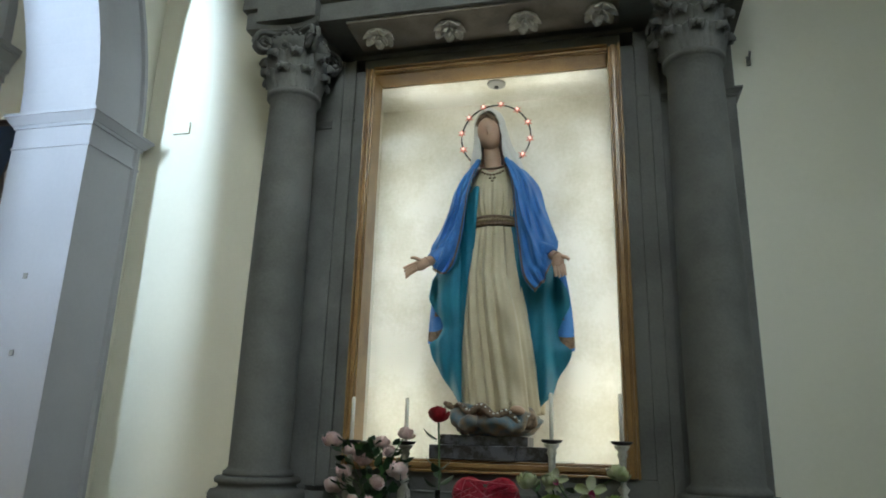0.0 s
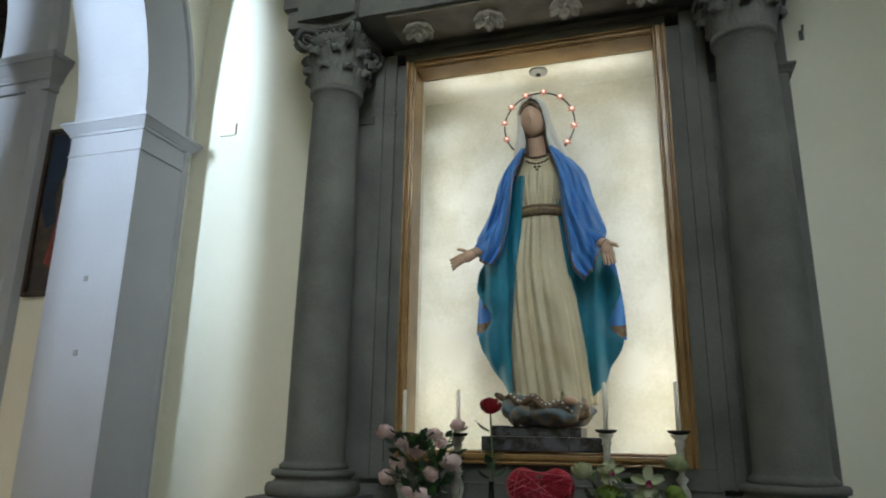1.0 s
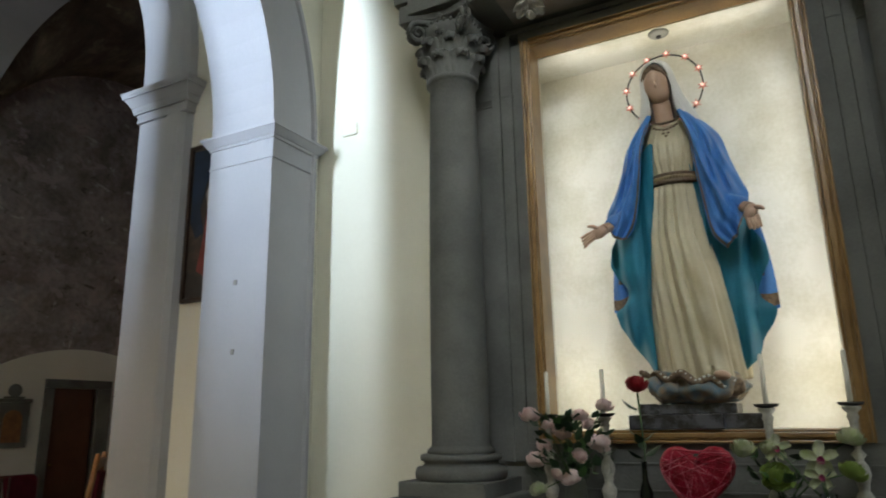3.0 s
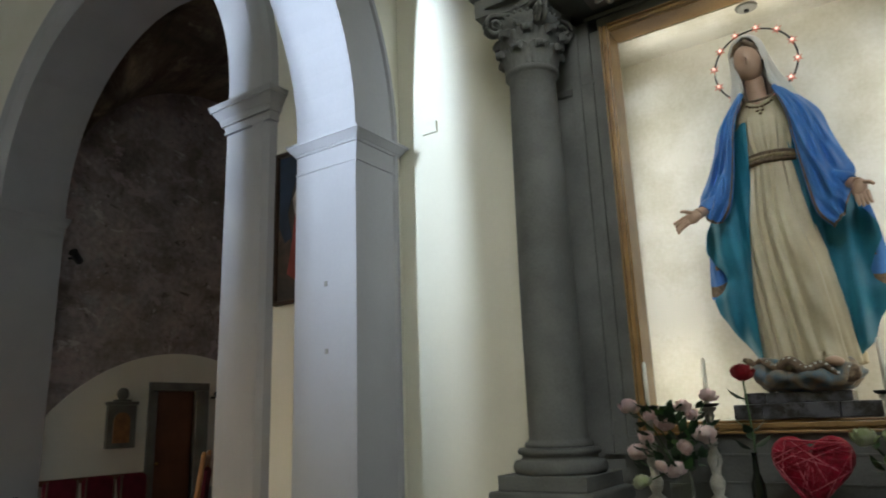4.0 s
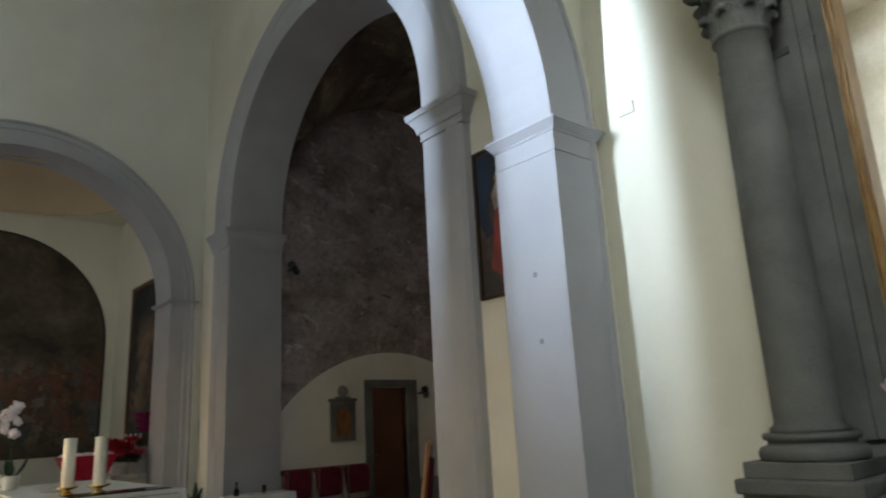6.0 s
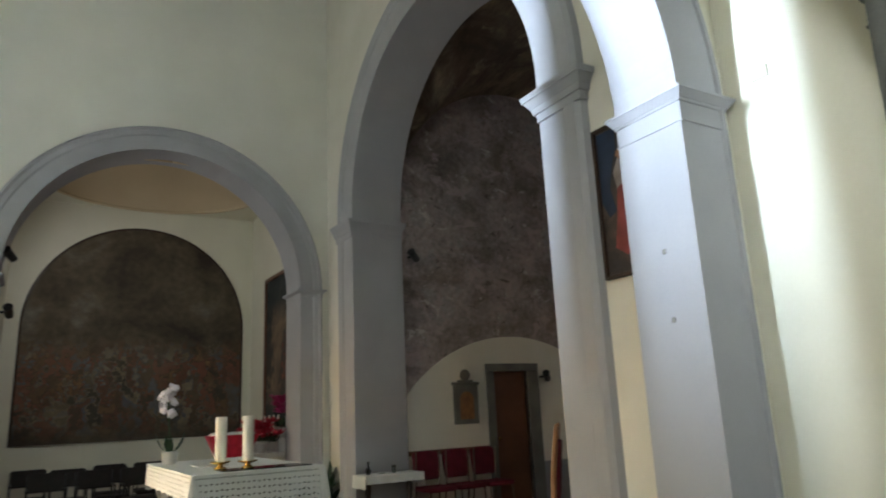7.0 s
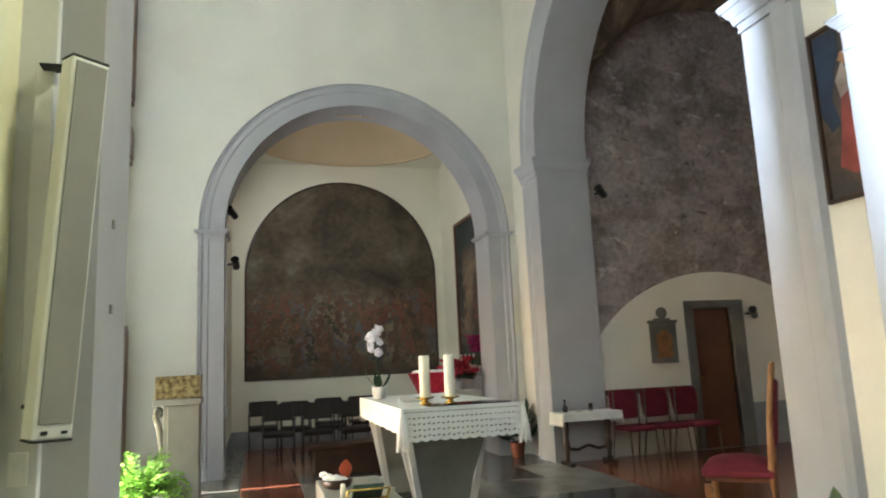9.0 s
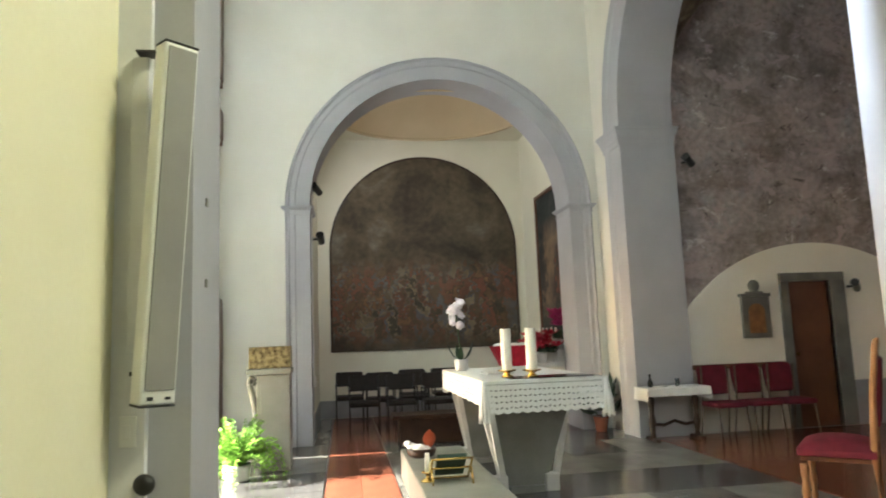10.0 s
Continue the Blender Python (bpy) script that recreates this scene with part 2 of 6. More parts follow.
def figured(name, ground, band, lo, hi, scale):
    """An old dark picture: a sombre ground, with a band of warm and blue patches between two heights."""
    m = ramped(name, ground, 0.9, 0.6, 0.85, stretch=(1, 1, 1.2))
    n, l = m.node_tree.nodes, m.node_tree.links
    b = n["Principled BSDF"]
    old = b.inputs["Base Color"].links[0].from_socket
    co, sep = n.new("ShaderNodeTexCoord"), n.new("ShaderNodeSeparateXYZ")
    l.new(co.outputs["Object"], sep.inputs[0])
    vor = n.new("ShaderNodeTexVoronoi")
    vor.feature, vor.inputs["Smoothness"].default_value = "SMOOTH_F1", 0.55
    vor.inputs["Scale"].default_value = scale
    warp, mp = n.new("ShaderNodeTexNoise"), n.new("ShaderNodeMapping")
    warp.inputs["Scale"].default_value, warp.inputs["Detail"].default_value = 6.0, 9.0
    mp.inputs["Scale"].default_value = (1, 1.0, 0.42)
    add = n.new("ShaderNodeMixRGB")
    add.blend_type, add.inputs[0].default_value = "ADD", 0.6
    l.new(co.outputs["Object"], mp.inputs["Vector"]), l.new(mp.outputs[0], add.inputs[1]), l.new(warp.outputs["Color"], add.inputs[2])
    l.new(co.outputs["Object"], warp.inputs["Vector"]), l.new(add.outputs[0], vor.inputs["Vector"])
    split = n.new("ShaderNodeSeparateColor")
    l.new(vor.outputs["Color"], split.inputs[0])
    ramp = n.new("ShaderNodeValToRGB")
    e = ramp.color_ramp.elements
    for i, (p, col) in enumerate(band):
        el = e[i] if i < 2 else e.new(p)
        el.position, el.color = p, (*col, 1)
    l.new(split.outputs[0], ramp.inputs[0])
    up, down, both, cut = (n.new("ShaderNodeMapRange"), n.new("ShaderNodeMapRange"), n.new("ShaderNodeMath"), n.new("ShaderNodeMath"))
    up.inputs[1].default_value, up.inputs[2].default_value = lo - 0.15, lo + 0.25
    down.inputs[1].default_value, down.inputs[2].default_value, down.inputs[3].default_value, down.inputs[4].default_value = hi - 0.3, hi + 0.15, 1.0, 0.0
    both.operation = cut.operation = "MULTIPLY"
    l.new(sep.outputs["Z"], up.inputs[0]), l.new(sep.outputs["Z"], down.inputs[0])
    l.new(up.outputs[0], both.inputs[0]), l.new(down.outputs[0], both.inputs[1])
    l.new(both.outputs[0], cut.inputs[0]), l.new(warp.outputs["Fac"], cut.inputs[1])
    mix = n.new("ShaderNodeMixRGB")
    soft = n.new("ShaderNodeMath")
    soft.operation, soft.inputs[1].default_value, soft.use_clamp = "MULTIPLY", 0.95, True
    l.new(cut.outputs[0], soft.inputs[0])
    l.new(soft.outputs[0], mix.inputs[0]), l.new(old, mix.inputs[1]), l.new(ramp.outputs[0], mix.inputs[2])
    l.new(mix.outputs[0], b.inputs["Base Color"])
    return m


def flaked(name, stops, patches, scale=1.1, stretch=(1, 1, 1)):
    """A worn fresco: stained ground with flaked pale and dark patches and fine cracks."""
    m = ramped(name, stops, scale, 0.4, 0.9, bump=0.5, stretch=stretch)
    n, l = m.node_tree.nodes, m.node_tree.links
    b = n["Principled BSDF"]
    co = n.new("ShaderNodeTexCoord")
    for sc, lo, hi, col, rough in patches:
        old = b.inputs["Base Color"].links[0].from_socket
        no, ra, mx, mp = n.new("ShaderNodeTexNoise"), n.new("ShaderNodeMapRange"), n.new("ShaderNodeMixRGB"), n.new("ShaderNodeMapping")
        no.inputs["Scale"].default_value, no.inputs["Detail"].default_value, no.inputs["Roughness"].default_value, no.inputs["Distortion"].default_value = sc, 10.0, rough, 0.5
        mp.inputs["Location"].default_value, mp.inputs["Scale"].default_value = (sc * 3.1, sc, 0), (1, 1, 1.5)
        ra.inputs[1].default_value, ra.inputs[2].default_value, ra.inputs[4].default_value = lo, hi, 0.85
        l.new(co.outputs["Object"], mp.inputs["Vector"]), l.new(mp.outputs[0], no.inputs["Vector"]), l.new(no.outputs["Fac"], ra.inputs[0])
        mx.inputs[2].default_value = (*col, 1)
        l.new(ra.outputs[0], mx.inputs[0]), l.new(old, mx.inputs[1]), l.new(mx.outputs[0], b.inputs["Base Color"])
    return m


FRESCO = flaked("worn_fresco", [(0.25, (0.12, 0.095, 0.088)), (0.38, (0.24, 0.20, 0.19)), (0.48, (0.32, 0.275, 0.265)), (0.55, (0.40, 0.325, 0.315)), (0.62, (0.33, 0.30, 0.30)), (0.72, (0.50, 0.43, 0.42))],
                [(0.9, 0.52, 0.66, (0.15, 0.115, 0.10), 0.60), (2.3, 0.55, 0.62, (0.46, 0.36, 0.36), 0.68), (3.1, 0.60, 0.66, (0.60, 0.54, 0.53), 0.70), (4.2, 0.60, 0.66, (0.10, 0.08, 0.075), 0.68)], 1.3)
VAULT = flaked("dark_vault_fresco", [(0.25, (0.05, 0.036, 0.028)), (0.42, (0.12, 0.088, 0.062)), (0.55, (0.18, 0.14, 0.10)), (0.70, (0.30, 0.25, 0.18))],
               [(0.7, 0.50, 0.62, (0.055, 0.040, 0.032), 0.60), (2.6, 0.58, 0.64, (0.26, 0.21, 0.15), 0.66)], 0.9, (1, 2.2, 1))
LUNETTE = figured("dark_lunette_painting", [(0.30, (0.030, 0.022, 0.015)), (0.46, (0.062, 0.046, 0.030)), (0.60, (0.10, 0.078, 0.050)), (0.75, (0.16, 0.14, 0.11))],
                  [(0.0, (0.34, 0.17, 0.07)), (0.2, (0.05, 0.04, 0.03)), (0.35, (0.30, 0.09, 0.055)), (0.5, (0.13, 0.10, 0.06)), (0.62, (0.12, 0.15, 0.19)), (0.75, (0.36, 0.27, 0.15)), (0.9, (0.05, 0.045, 0.035))], 1.4, 2.9, 5.5)
CANVAS = ramped("dark_canvas", [(0.30, (0.012, 0.011, 0.014)), (0.45, (0.03, 0.022, 0.02)), (0.55, (0.055, 0.036, 0.026)), (0.66, (0.11, 0.075, 0.055))], 2.2, 0.8, 0.5, bump=0.1)
YELLOWISH = material("pale_yellow_plaster", (0.80, 0.765, 0.56), (0.75, 0.71, 0.50), 0.85, scale=1.2, bump=0.12, fine=40)
STRIP = material("pale_grey_strip_paint", (0.72, 0.72, 0.735), (0.66, 0.66, 0.68), 0.7, scale=1.5, bump=0.1, fine=40)
PALEGREY = material("pale_grey_paint", (0.62, 0.63, 0.66), (0.56, 0.57, 0.60), 0.7, scale=1.5, bump=0.1, fine=40)
DADO = material("grey_dado_paint", (0.30, 0.31, 0.32), (0.24, 0.25, 0.26), 0.6, scale=3, bump=0.1, fine=40)
BLACK = material("black_metal", (0.012, 0.012, 0.013), (0.02, 0.02, 0.02), 0.45, scale=9, bump=0.05)
CHAIRPAD = material("brown_black_vinyl", (0.022, 0.016, 0.013), (0.014, 0.010, 0.008), 0.55, scale=9, bump=0.1, spec=0.25)
DARKWOOD = material("dark_stained_wood", (0.045, 0.022, 0.012), (0.025, 0.012, 0.007), 0.35, scale=6, bump=0.1)
MARBLE = material("white_marble", (0.72, 0.71, 0.68), (0.55, 0.54, 0.53), 0.3, scale=3, bump=0.03)
SLABS = []
for i, (c1, c2) in enumerate([((0.17, 0.165, 0.15), (0.12, 0.115, 0.105)), ((0.10, 0.098, 0.095), (0.07, 0.068, 0.066)), ((0.27, 0.265, 0.235), (0.20, 0.195, 0.175))]):
    SLABS.append(material("floor_marble", c1, c2, 0.20, scale=2.5, bump=0.05, fine=30))

# ---------------------------------------------------------------- the church
WALL, ALTAR_WALL, APSE, LEFT_WALL, TOP = 3.51, 3.64, -10.44, -1.33, 9.0
BIG_C, BIG_R, BIG_SPRING = -7.08, 2.22, 4.47
NICHE = (-1.285, 0.148, 1.46, 3.765)

structure("wall_sanctuary", arch_wall(APSE, -3.06, -0.3, TOP, BIG_C, BIG_R, BIG_SPRING, 0.74), WHITE, "cream plastered wall with a tall round arch", FACE_Y(WALL))
bm = sweep(bmesh.new(), arch_path(BIG_C, BIG_R, BIG_SPRING, 0.0), [(-0.004, 0.75), (-0.004, -0.07), (0.33, -0.07), (0.36, -0.095), (0.50, -0.095), (0.55, -0.06), (0.58, 0.02)])
structure("trim_big_arch", bm, GREY, "grey painted moulded surround of the tall arch", FACE_Y(WALL))
CAP = [(0.025, 0.015, 0.015), (0.05, 0.005, 0.02), (0.02, 0.045, 0.045), (0.04, 0.05, 0.06), (0.07, 0.065, 0.12), (0.025, 0.135, 0.135), (0.03, 0.14, 0.15)]
for x0, x1, side, k in ((-9.88, -9.30, "left", 0.5), (-4.86, -4.28, "right", 0.8)):
    structure("trim_impost_" + side, moulding_ring(bmesh.new(), x0, x1, 3.425, 4.24, 4.06, [(h, a * k, b * k) for h, a, b in CAP]), GREY, "grey moulded impost of the tall arch")

structure("wall_apse", arch_wall(-6.0, WALL, -0.3, TOP, 1.04, 1.99, 3.43, 0.62), SANCT, "cream plastered end wall with a round arch", FACE_X(APSE))
bm = sweep(bmesh.new(), arch_path(1.04, 1.99, 3.43, 0.0), [(-0.004, 0.63), (-0.004, -0.05), (0.20, -0.05), (0.22, -0.07), (0.28, -0.07), (0.31, -0.10), (0.35, -0.05), (0.36, 0.02)])
structure("trim_apse_arch", bm, GREY, "grey painted moulded surround of the apse arch", FACE_X(APSE))
CAP2 = [(0.015, 0.012, 0.012), (0.05, 0.004, 0.01), (0.03, 0.02, 0.05), (0.025, 0.055, 0.06)]
for y0, y1, side in ((-1.30, -0.95, "left"), (3.03, 3.38, "right")):
    structure("trim_apse_impost_" + side, moulding_ring(bmesh.new(), APSE - 0.62, APSE + 0.06, y0, y1, 3.31, CAP2), GREY, "grey moulded impost of the apse arch")

# transverse arch between nave and sanctuary
structure("wall_transverse_arch", arch_wall(LEFT_WALL - 0.2, ALTAR_WALL, -0.3, TOP, 1.02, 2.085, 3.51, 0.51), CREAM, "plastered wall over the nave arch", FACE_X(-3.06))
bm = sweep(bmesh.new(), arch_path(1.02, 2.085, 3.51, -0.15), [(-0.006, 0.545), (-0.006, -0.03), (0.40, -0.03), (0.415, -0.05), (0.445, -0.05), (0.46, 0.01), (0.012, 0.01), (0.012, 0.545)])
structure("trim_transverse_arch", bm, GREY, "grey painted piers and arch across the nave", FACE_X(-3.06))
CAP3 = [(0.012, 0.012, 0.012), (0.13, 0.003, 0.004), (0.02, 0.015, 0.02), (0.05, 0.025, 0.06), (0.02, 0.065, 0.065)]
for y0, y1, side in ((-1.52, -1.065, "left"), (3.105, 3.56, "right")):
    structure("trim_pier_impost_" + side, moulding_ring(bmesh.new(), -3.60, -3.03, y0, y1, 3.28, CAP3), GREY, "grey moulded impost of the nave arch")
structure("trim_pier_strip", boxed(-3.04, -2.985, LEFT_WALL - 0.05, -1.21, -0.15, TOP), STRIP, "pale grey pilaster strip")

# nave walls; the altar wall leaves the niche open
n0, n1, n2, n3 = NICHE
bm = bmesh.new()
outer = [(-3.07, -0.3), (6.0, -0.3), (6.0, TOP), (-3.07, TOP)]
inner = [(n0 - 0.12, n2 - 0.09), (n1 + 0.12, n2 - 0.09), (n1 + 0.12, n3 + 0.02), (n0 - 0.12, n3 + 0.02)]
fo, fi, bo, bi = ([bm.verts.new((x, y, z)) for x, z in loop] for y in (ALTAR_WALL, ALTAR_WALL + 0.5) for loop in (outer, inner))
for i in range(4):
    j = (i + 1) % 4
    for a, b in ((fo, fi), (bo, bi), (fo, bo), (fi, bi)):
        bm.faces.new((a[i], a[j], b[j], b[i]))
structure("wall_altar", bm, CREAM, "cream plastered nave wall behind the side altar")
structure("wall_nave_left", boxed(-3.05, 6.0, LEFT_WALL - 0.3, LEFT_WALL, -0.3, TOP), YELLOWISH, "pale yellow plastered nave wall")
structure("wall_rear", boxed(6.0, 6.2, LEFT_WALL - 0.3, ALTAR_WALL + 0.5, -0.3, TOP), CREAM, "cream plastered rear wall")
# unseen transept wall; slit and long low opening are cut to shape the sun
bm = bmesh.new()
for x0, x1, z0, z1 in ((APSE - 0.6, -9.50, 1.45, 2.25), (-9.43, -8.40, 1.45, 2.25), (-6.20, -3.0, 0.3, 2.25), (APSE - 0.6, -10.3, 0.3, 1.45), (APSE - 0.6, -3.0, -0.3, 0.3), (APSE - 0.6, -3.0, 2.25, TOP)):
    box(bm, x0, x1, -6.2, -6.0, z0, z1)
structure("wall_transept", bm, CREAM, "cream plastered transept wall with openings added for the sun")
structure("wall_transept_side", boxed(-3.57, -3.40, -6.0, LEFT_WALL - 0.2, -0.3, TOP), CREAM, "cream plastered transept side wall")
# added blocker, keeps the transept window lamp off the tall arch's right pier
structure("wall_transept_stub", boxed(-4.74, -4.28, -2.2, -1.9, -0.3, TOP), CREAM, "plain unseen wall end added to shade the big arch's pier")
structure("wall_sanctuary_left", boxed(APSE, -9.6, -2.6, -2.23, -0.1, TOP), CREAM, "cream plastered pier beside the transept")
structure("ceiling", boxed(APSE - 0.6, 6.2, -6.2, 4.3, TOP, TOP + 0.2), WHITE, "white plastered ceiling")

# apse room
structure("wall_apse_back", boxed(-14.0, -13.7, -1.3, 3.5, -0.1, 7.6), CREAM, "cream plastered apse wall")
structure("wall_apse_left", boxed(-13.7, APSE - 0.62, -1.3, -0.955, -0.1, 7.6), CREAM, "cream plastered apse side wall")
structure("wall_apse_right", boxed(-13.7, APSE - 0.62, 3.17, 3.5, -0.1, 7.6), CREAM, "cream plastered apse side wall")
bm = bmesh.new()
c, R, segs = Vector((-12.25, 1.13)), 1.72, 64
rings = []
for k in range(9):
    a = math.pi / 2 * k / 9
    rings.append([bm.verts.new((c.x + 1.42 * math.cos(a) * math.cos(2 * math.pi * i / segs), c.y + R * math.cos(a) * math.sin(2 * math.pi * i / segs), 5.42 + 0.9 * math.sin(a))) for i in range(segs)])
for a, b in zip(rings, rings[1:]):
    for i in range(segs):
        bm.faces.new((a[i], a[(i + 1) % segs], b[(i + 1) % segs], b[i]))
bm.faces.new(rings[-1])
structure("ceiling_apse_dome", bm, DOME, "ochre plastered shallow dome over the apse", smooth=True)
bm = bmesh.new()
rings = [[bm.verts.new((c.x + 1.42 * math.cos(2 * math.pi * i / segs), c.y + R * math.sin(2 * math.pi * i / segs), 5.42)) for i in range(segs)]]
outer = [bm.verts.new((max(-13.72, min(-11.0, c.x + 3.4 * math.cos(2 * math.pi * i / segs))), max(-0.98, min(3.2, c.y + 3.4 * math.sin(2 * math.pi * i / segs))), 5.42)) for i in range(segs)]
for i in range(segs):
    bm.faces.new((rings[0][i], rings[0][(i + 1) % segs], outer[(i + 1) % segs], outer[i]))
structure("ceiling_apse", bm, CREAM, "cream plastered flat ceiling round the dome")
bm = tube(bmesh.new(), [(c.x + 1.41 * math.cos(2 * math.pi * i / 64), c.y + 1.71 * math.sin(2 * math.pi * i / 64), 5.415) for i in range(65)], 0.028, 8)
structure("trim_apse_ring", bm, DOME, "thin moulded ring at the foot of the dome", smooth=True)
bm = bmesh.new()
box(bm, -13.71, -13.685, -0.955, 3.17, 0.0, 0.33), box(bm, -13.7, APSE - 0.62, -0.96, -0.935, 0.0, 0.33), box(bm, -13.7, APSE - 0.62, 3.15, 3.175, 0.0, 0.33)
structure("baseboard_apse", bm, DADO, "grey painted skirting band")


def lunette(bm, y0, y1, z0, cy, cz, r, x0, x1, segs=48):
    """A round-headed panel in the plane of a wall that faces +x."""
    pts = [(y0, z0)] + [(cy - r * math.cos(math.pi * i / segs), cz + r * math.sin(math.pi * i / segs)) for i in range(segs + 1)] + [(y1, z0)]
    front, back = [bm.verts.new((x1, y, z)) for y, z in pts], [bm.verts.new((x0, y, z)) for y, z in pts]
    bm.faces.new(front), bm.faces.new(back)
    for i in range(len(pts)):
        j = (i + 1) % len(pts)
        bm.faces.new((front[i], front[j], back[j], back[i]))
    return bm


pic = tagged(part("lunette_painting", lunette(bmesh.new(), -0.71, 2.98, 1.23, 1.135, 3.20, 1.845, -13.70, -13.68), LUNETTE), "large dark round-topped fresco with faded figures on the apse wall", "fresco")
bm = sweep(bmesh.new(), arch_path(1.135, 1.845, 3.20, 1.23), [(-0.02, 0.02), (-0.02, -0.012), (0.02, -0.012), (0.02, 0.02)])
part("border", bm, DARKWOOD, pic, "thin dark border", world_m=FACE_X(-13.69))

# chapel with the worn frescoes
DOOR = (5.86, 6.52, 2.06)
bm = bmesh.new()
pts = [(4.2, -0.2), (DOOR[0], -0.2), (DOOR[0], DOOR[2]), (DOOR[1], DOOR[2]), (DOOR[1], -0.2), (8.8, -0.2), (8.8, 7.7), (4.2, 7.7)]
front, back = [bm.verts.new((-9.40, y, z)) for y, z in pts], [bm.verts.new((-9.75, y, z)) for y, z in pts]
bm.faces.new(front), bm.faces.new(back)
for i in range(len(pts)):
    j = (i + 1) % len(pts)
    bm.faces.new((front[i], front[j], back[j], back[i]))
structure("wall_chapel_end", bm, FRESCO, "wall with worn dark fresco above a white lunette")
bm = bmesh.new()
pts = [(DOOR[1], 0.0), (8.62, 0.0)] + [(6.28 + 2.62 * math.cos(a), 2.62 * math.sin(a)) for a in [radians(d) for d in range(26, 142, 2)]] + [(4.24, 0.0), (DOOR[0], 0.0), (DOOR[0], DOOR[2]), (DOOR[1], DOOR[2])]
front, back = [bm.verts.new((-9.365, y, z)) for y, z in pts], [bm.verts.new((-9.41, y, z)) for y, z in pts]
bm.faces.new(front), bm.faces.new(back)
for i in range(len(pts)):
    j = (i + 1) % len(pts)
    bm.faces.new((front[i], front[j], back[j], back[i]))
structure("wall_chapel_lunette", bm, WHITE, "white plastered arched lower wall")
structure("wall_chapel_back", boxed(-9.40, -4.0, 8.6, 8.8, -0.2, 7.5), FRESCO, "plastered chapel wall with worn fresco")
structure("wall_chapel_near", boxed(-4.2, -4.0, 4.25, 8.6, -0.2, 7.4), WHITE, "plastered chapel wall")
bm = bmesh.new()  # two crossing barrels that run softly into one another
N, g = 60, []
for i in range(N + 1):
    x = -9.42 + 5.42 * i / N
    row = []
    for j in range(N + 1):
        y = 4.24 + 4.36 * j / N
        zx, zy = math.sqrt(max(0.0, 2.53 ** 2 - (y - 6.7) ** 2)), 2.53 * math.sqrt(max(0.0, 1 - ((x + 6.71) / 2.72) ** 2))
        row.append(bm.verts.new((x, y, 4.45 + 0.5 * (zx + zy + math.sqrt((zx - zy) ** 2 + 0.12)))))
    g.append(row)
for i in range(N):
    for j in range(N):
        bm.faces.new((g[i][j], g[i + 1][j], g[i + 1][j + 1], g[i][j + 1])).smooth = True
bm.faces.new([bm.verts.new(p) for p in ((-9.75, 4.2, 7.75), (-3.9, 4.2, 7.75), (-3.9, 8.8, 7.75), (-9.75, 8.8, 7.75))])
structure("ceiling_chapel_vault", bm, VAULT, "groined vault with darker fresco")
bm = tube(bmesh.new(), [(-9.385, 6.7 + 2.51 * math.cos(a), 4.49 + 2.51 * math.sin(a)) for a in [radians(d) for d in range(42, 168, 3)]], 0.022, 8)
structure("trim_chapel_rib", bm, FRESCO, "thin plaster rib where vault and wall meet", smooth=True)
bm = boxed(-9.40, -9.345, 6.62, 8.6, 0.0, 0.62)
structure("baseboard_chapel", bm, DADO, "grey painted dado")

# added backing so no sky shines through the gaps round the leaf
structure("wall_behind_door", boxed(-9.86, -9.76, 5.6, 6.8, -0.2, 2.4), CREAM, "plain backing added behind the door to block the sky")
door = empty("door_1", pose(-9.40, 6.19, 0), "closed reddish-brown wooden door in a grey stone frame", "door", kind="structure")
part("door_leaf", boxed(-0.06, -0.02, -0.332, 0.332, -0.01, 2.062, 0.004), DOORWOOD, door)
bm = bmesh.new()
box(bm, -0.10, 0.07, -0.47, -0.33, 0.0, 2.06, 0.008), box(bm, -0.10, 0.07, 0.33, 0.56, 0.0, 2.06, 0.008), box(bm, -0.10, 0.07, -0.47, 0.56, 2.062, 2.18, 0.008)
part("door_frame", bm, SERENA, door, "grey stone frame")
bm = lathe(bmesh.new(), [(0.012, 0), (0.012, 0.03), (0.024, 0.04), (0.024, 0.055), (0.008, 0.06)], 12, pose(-0.02, -0.26, 1.02, 0, 90, 0))
part("door_handle", bm, BRASS, door, "small brass knob")

# ---------------------------------------------------------------- side altar
altar = empty("side_altar", pose(0, 0, 0), "grey sandstone side altar with two Corinthian columns round a lit niche", "altar")


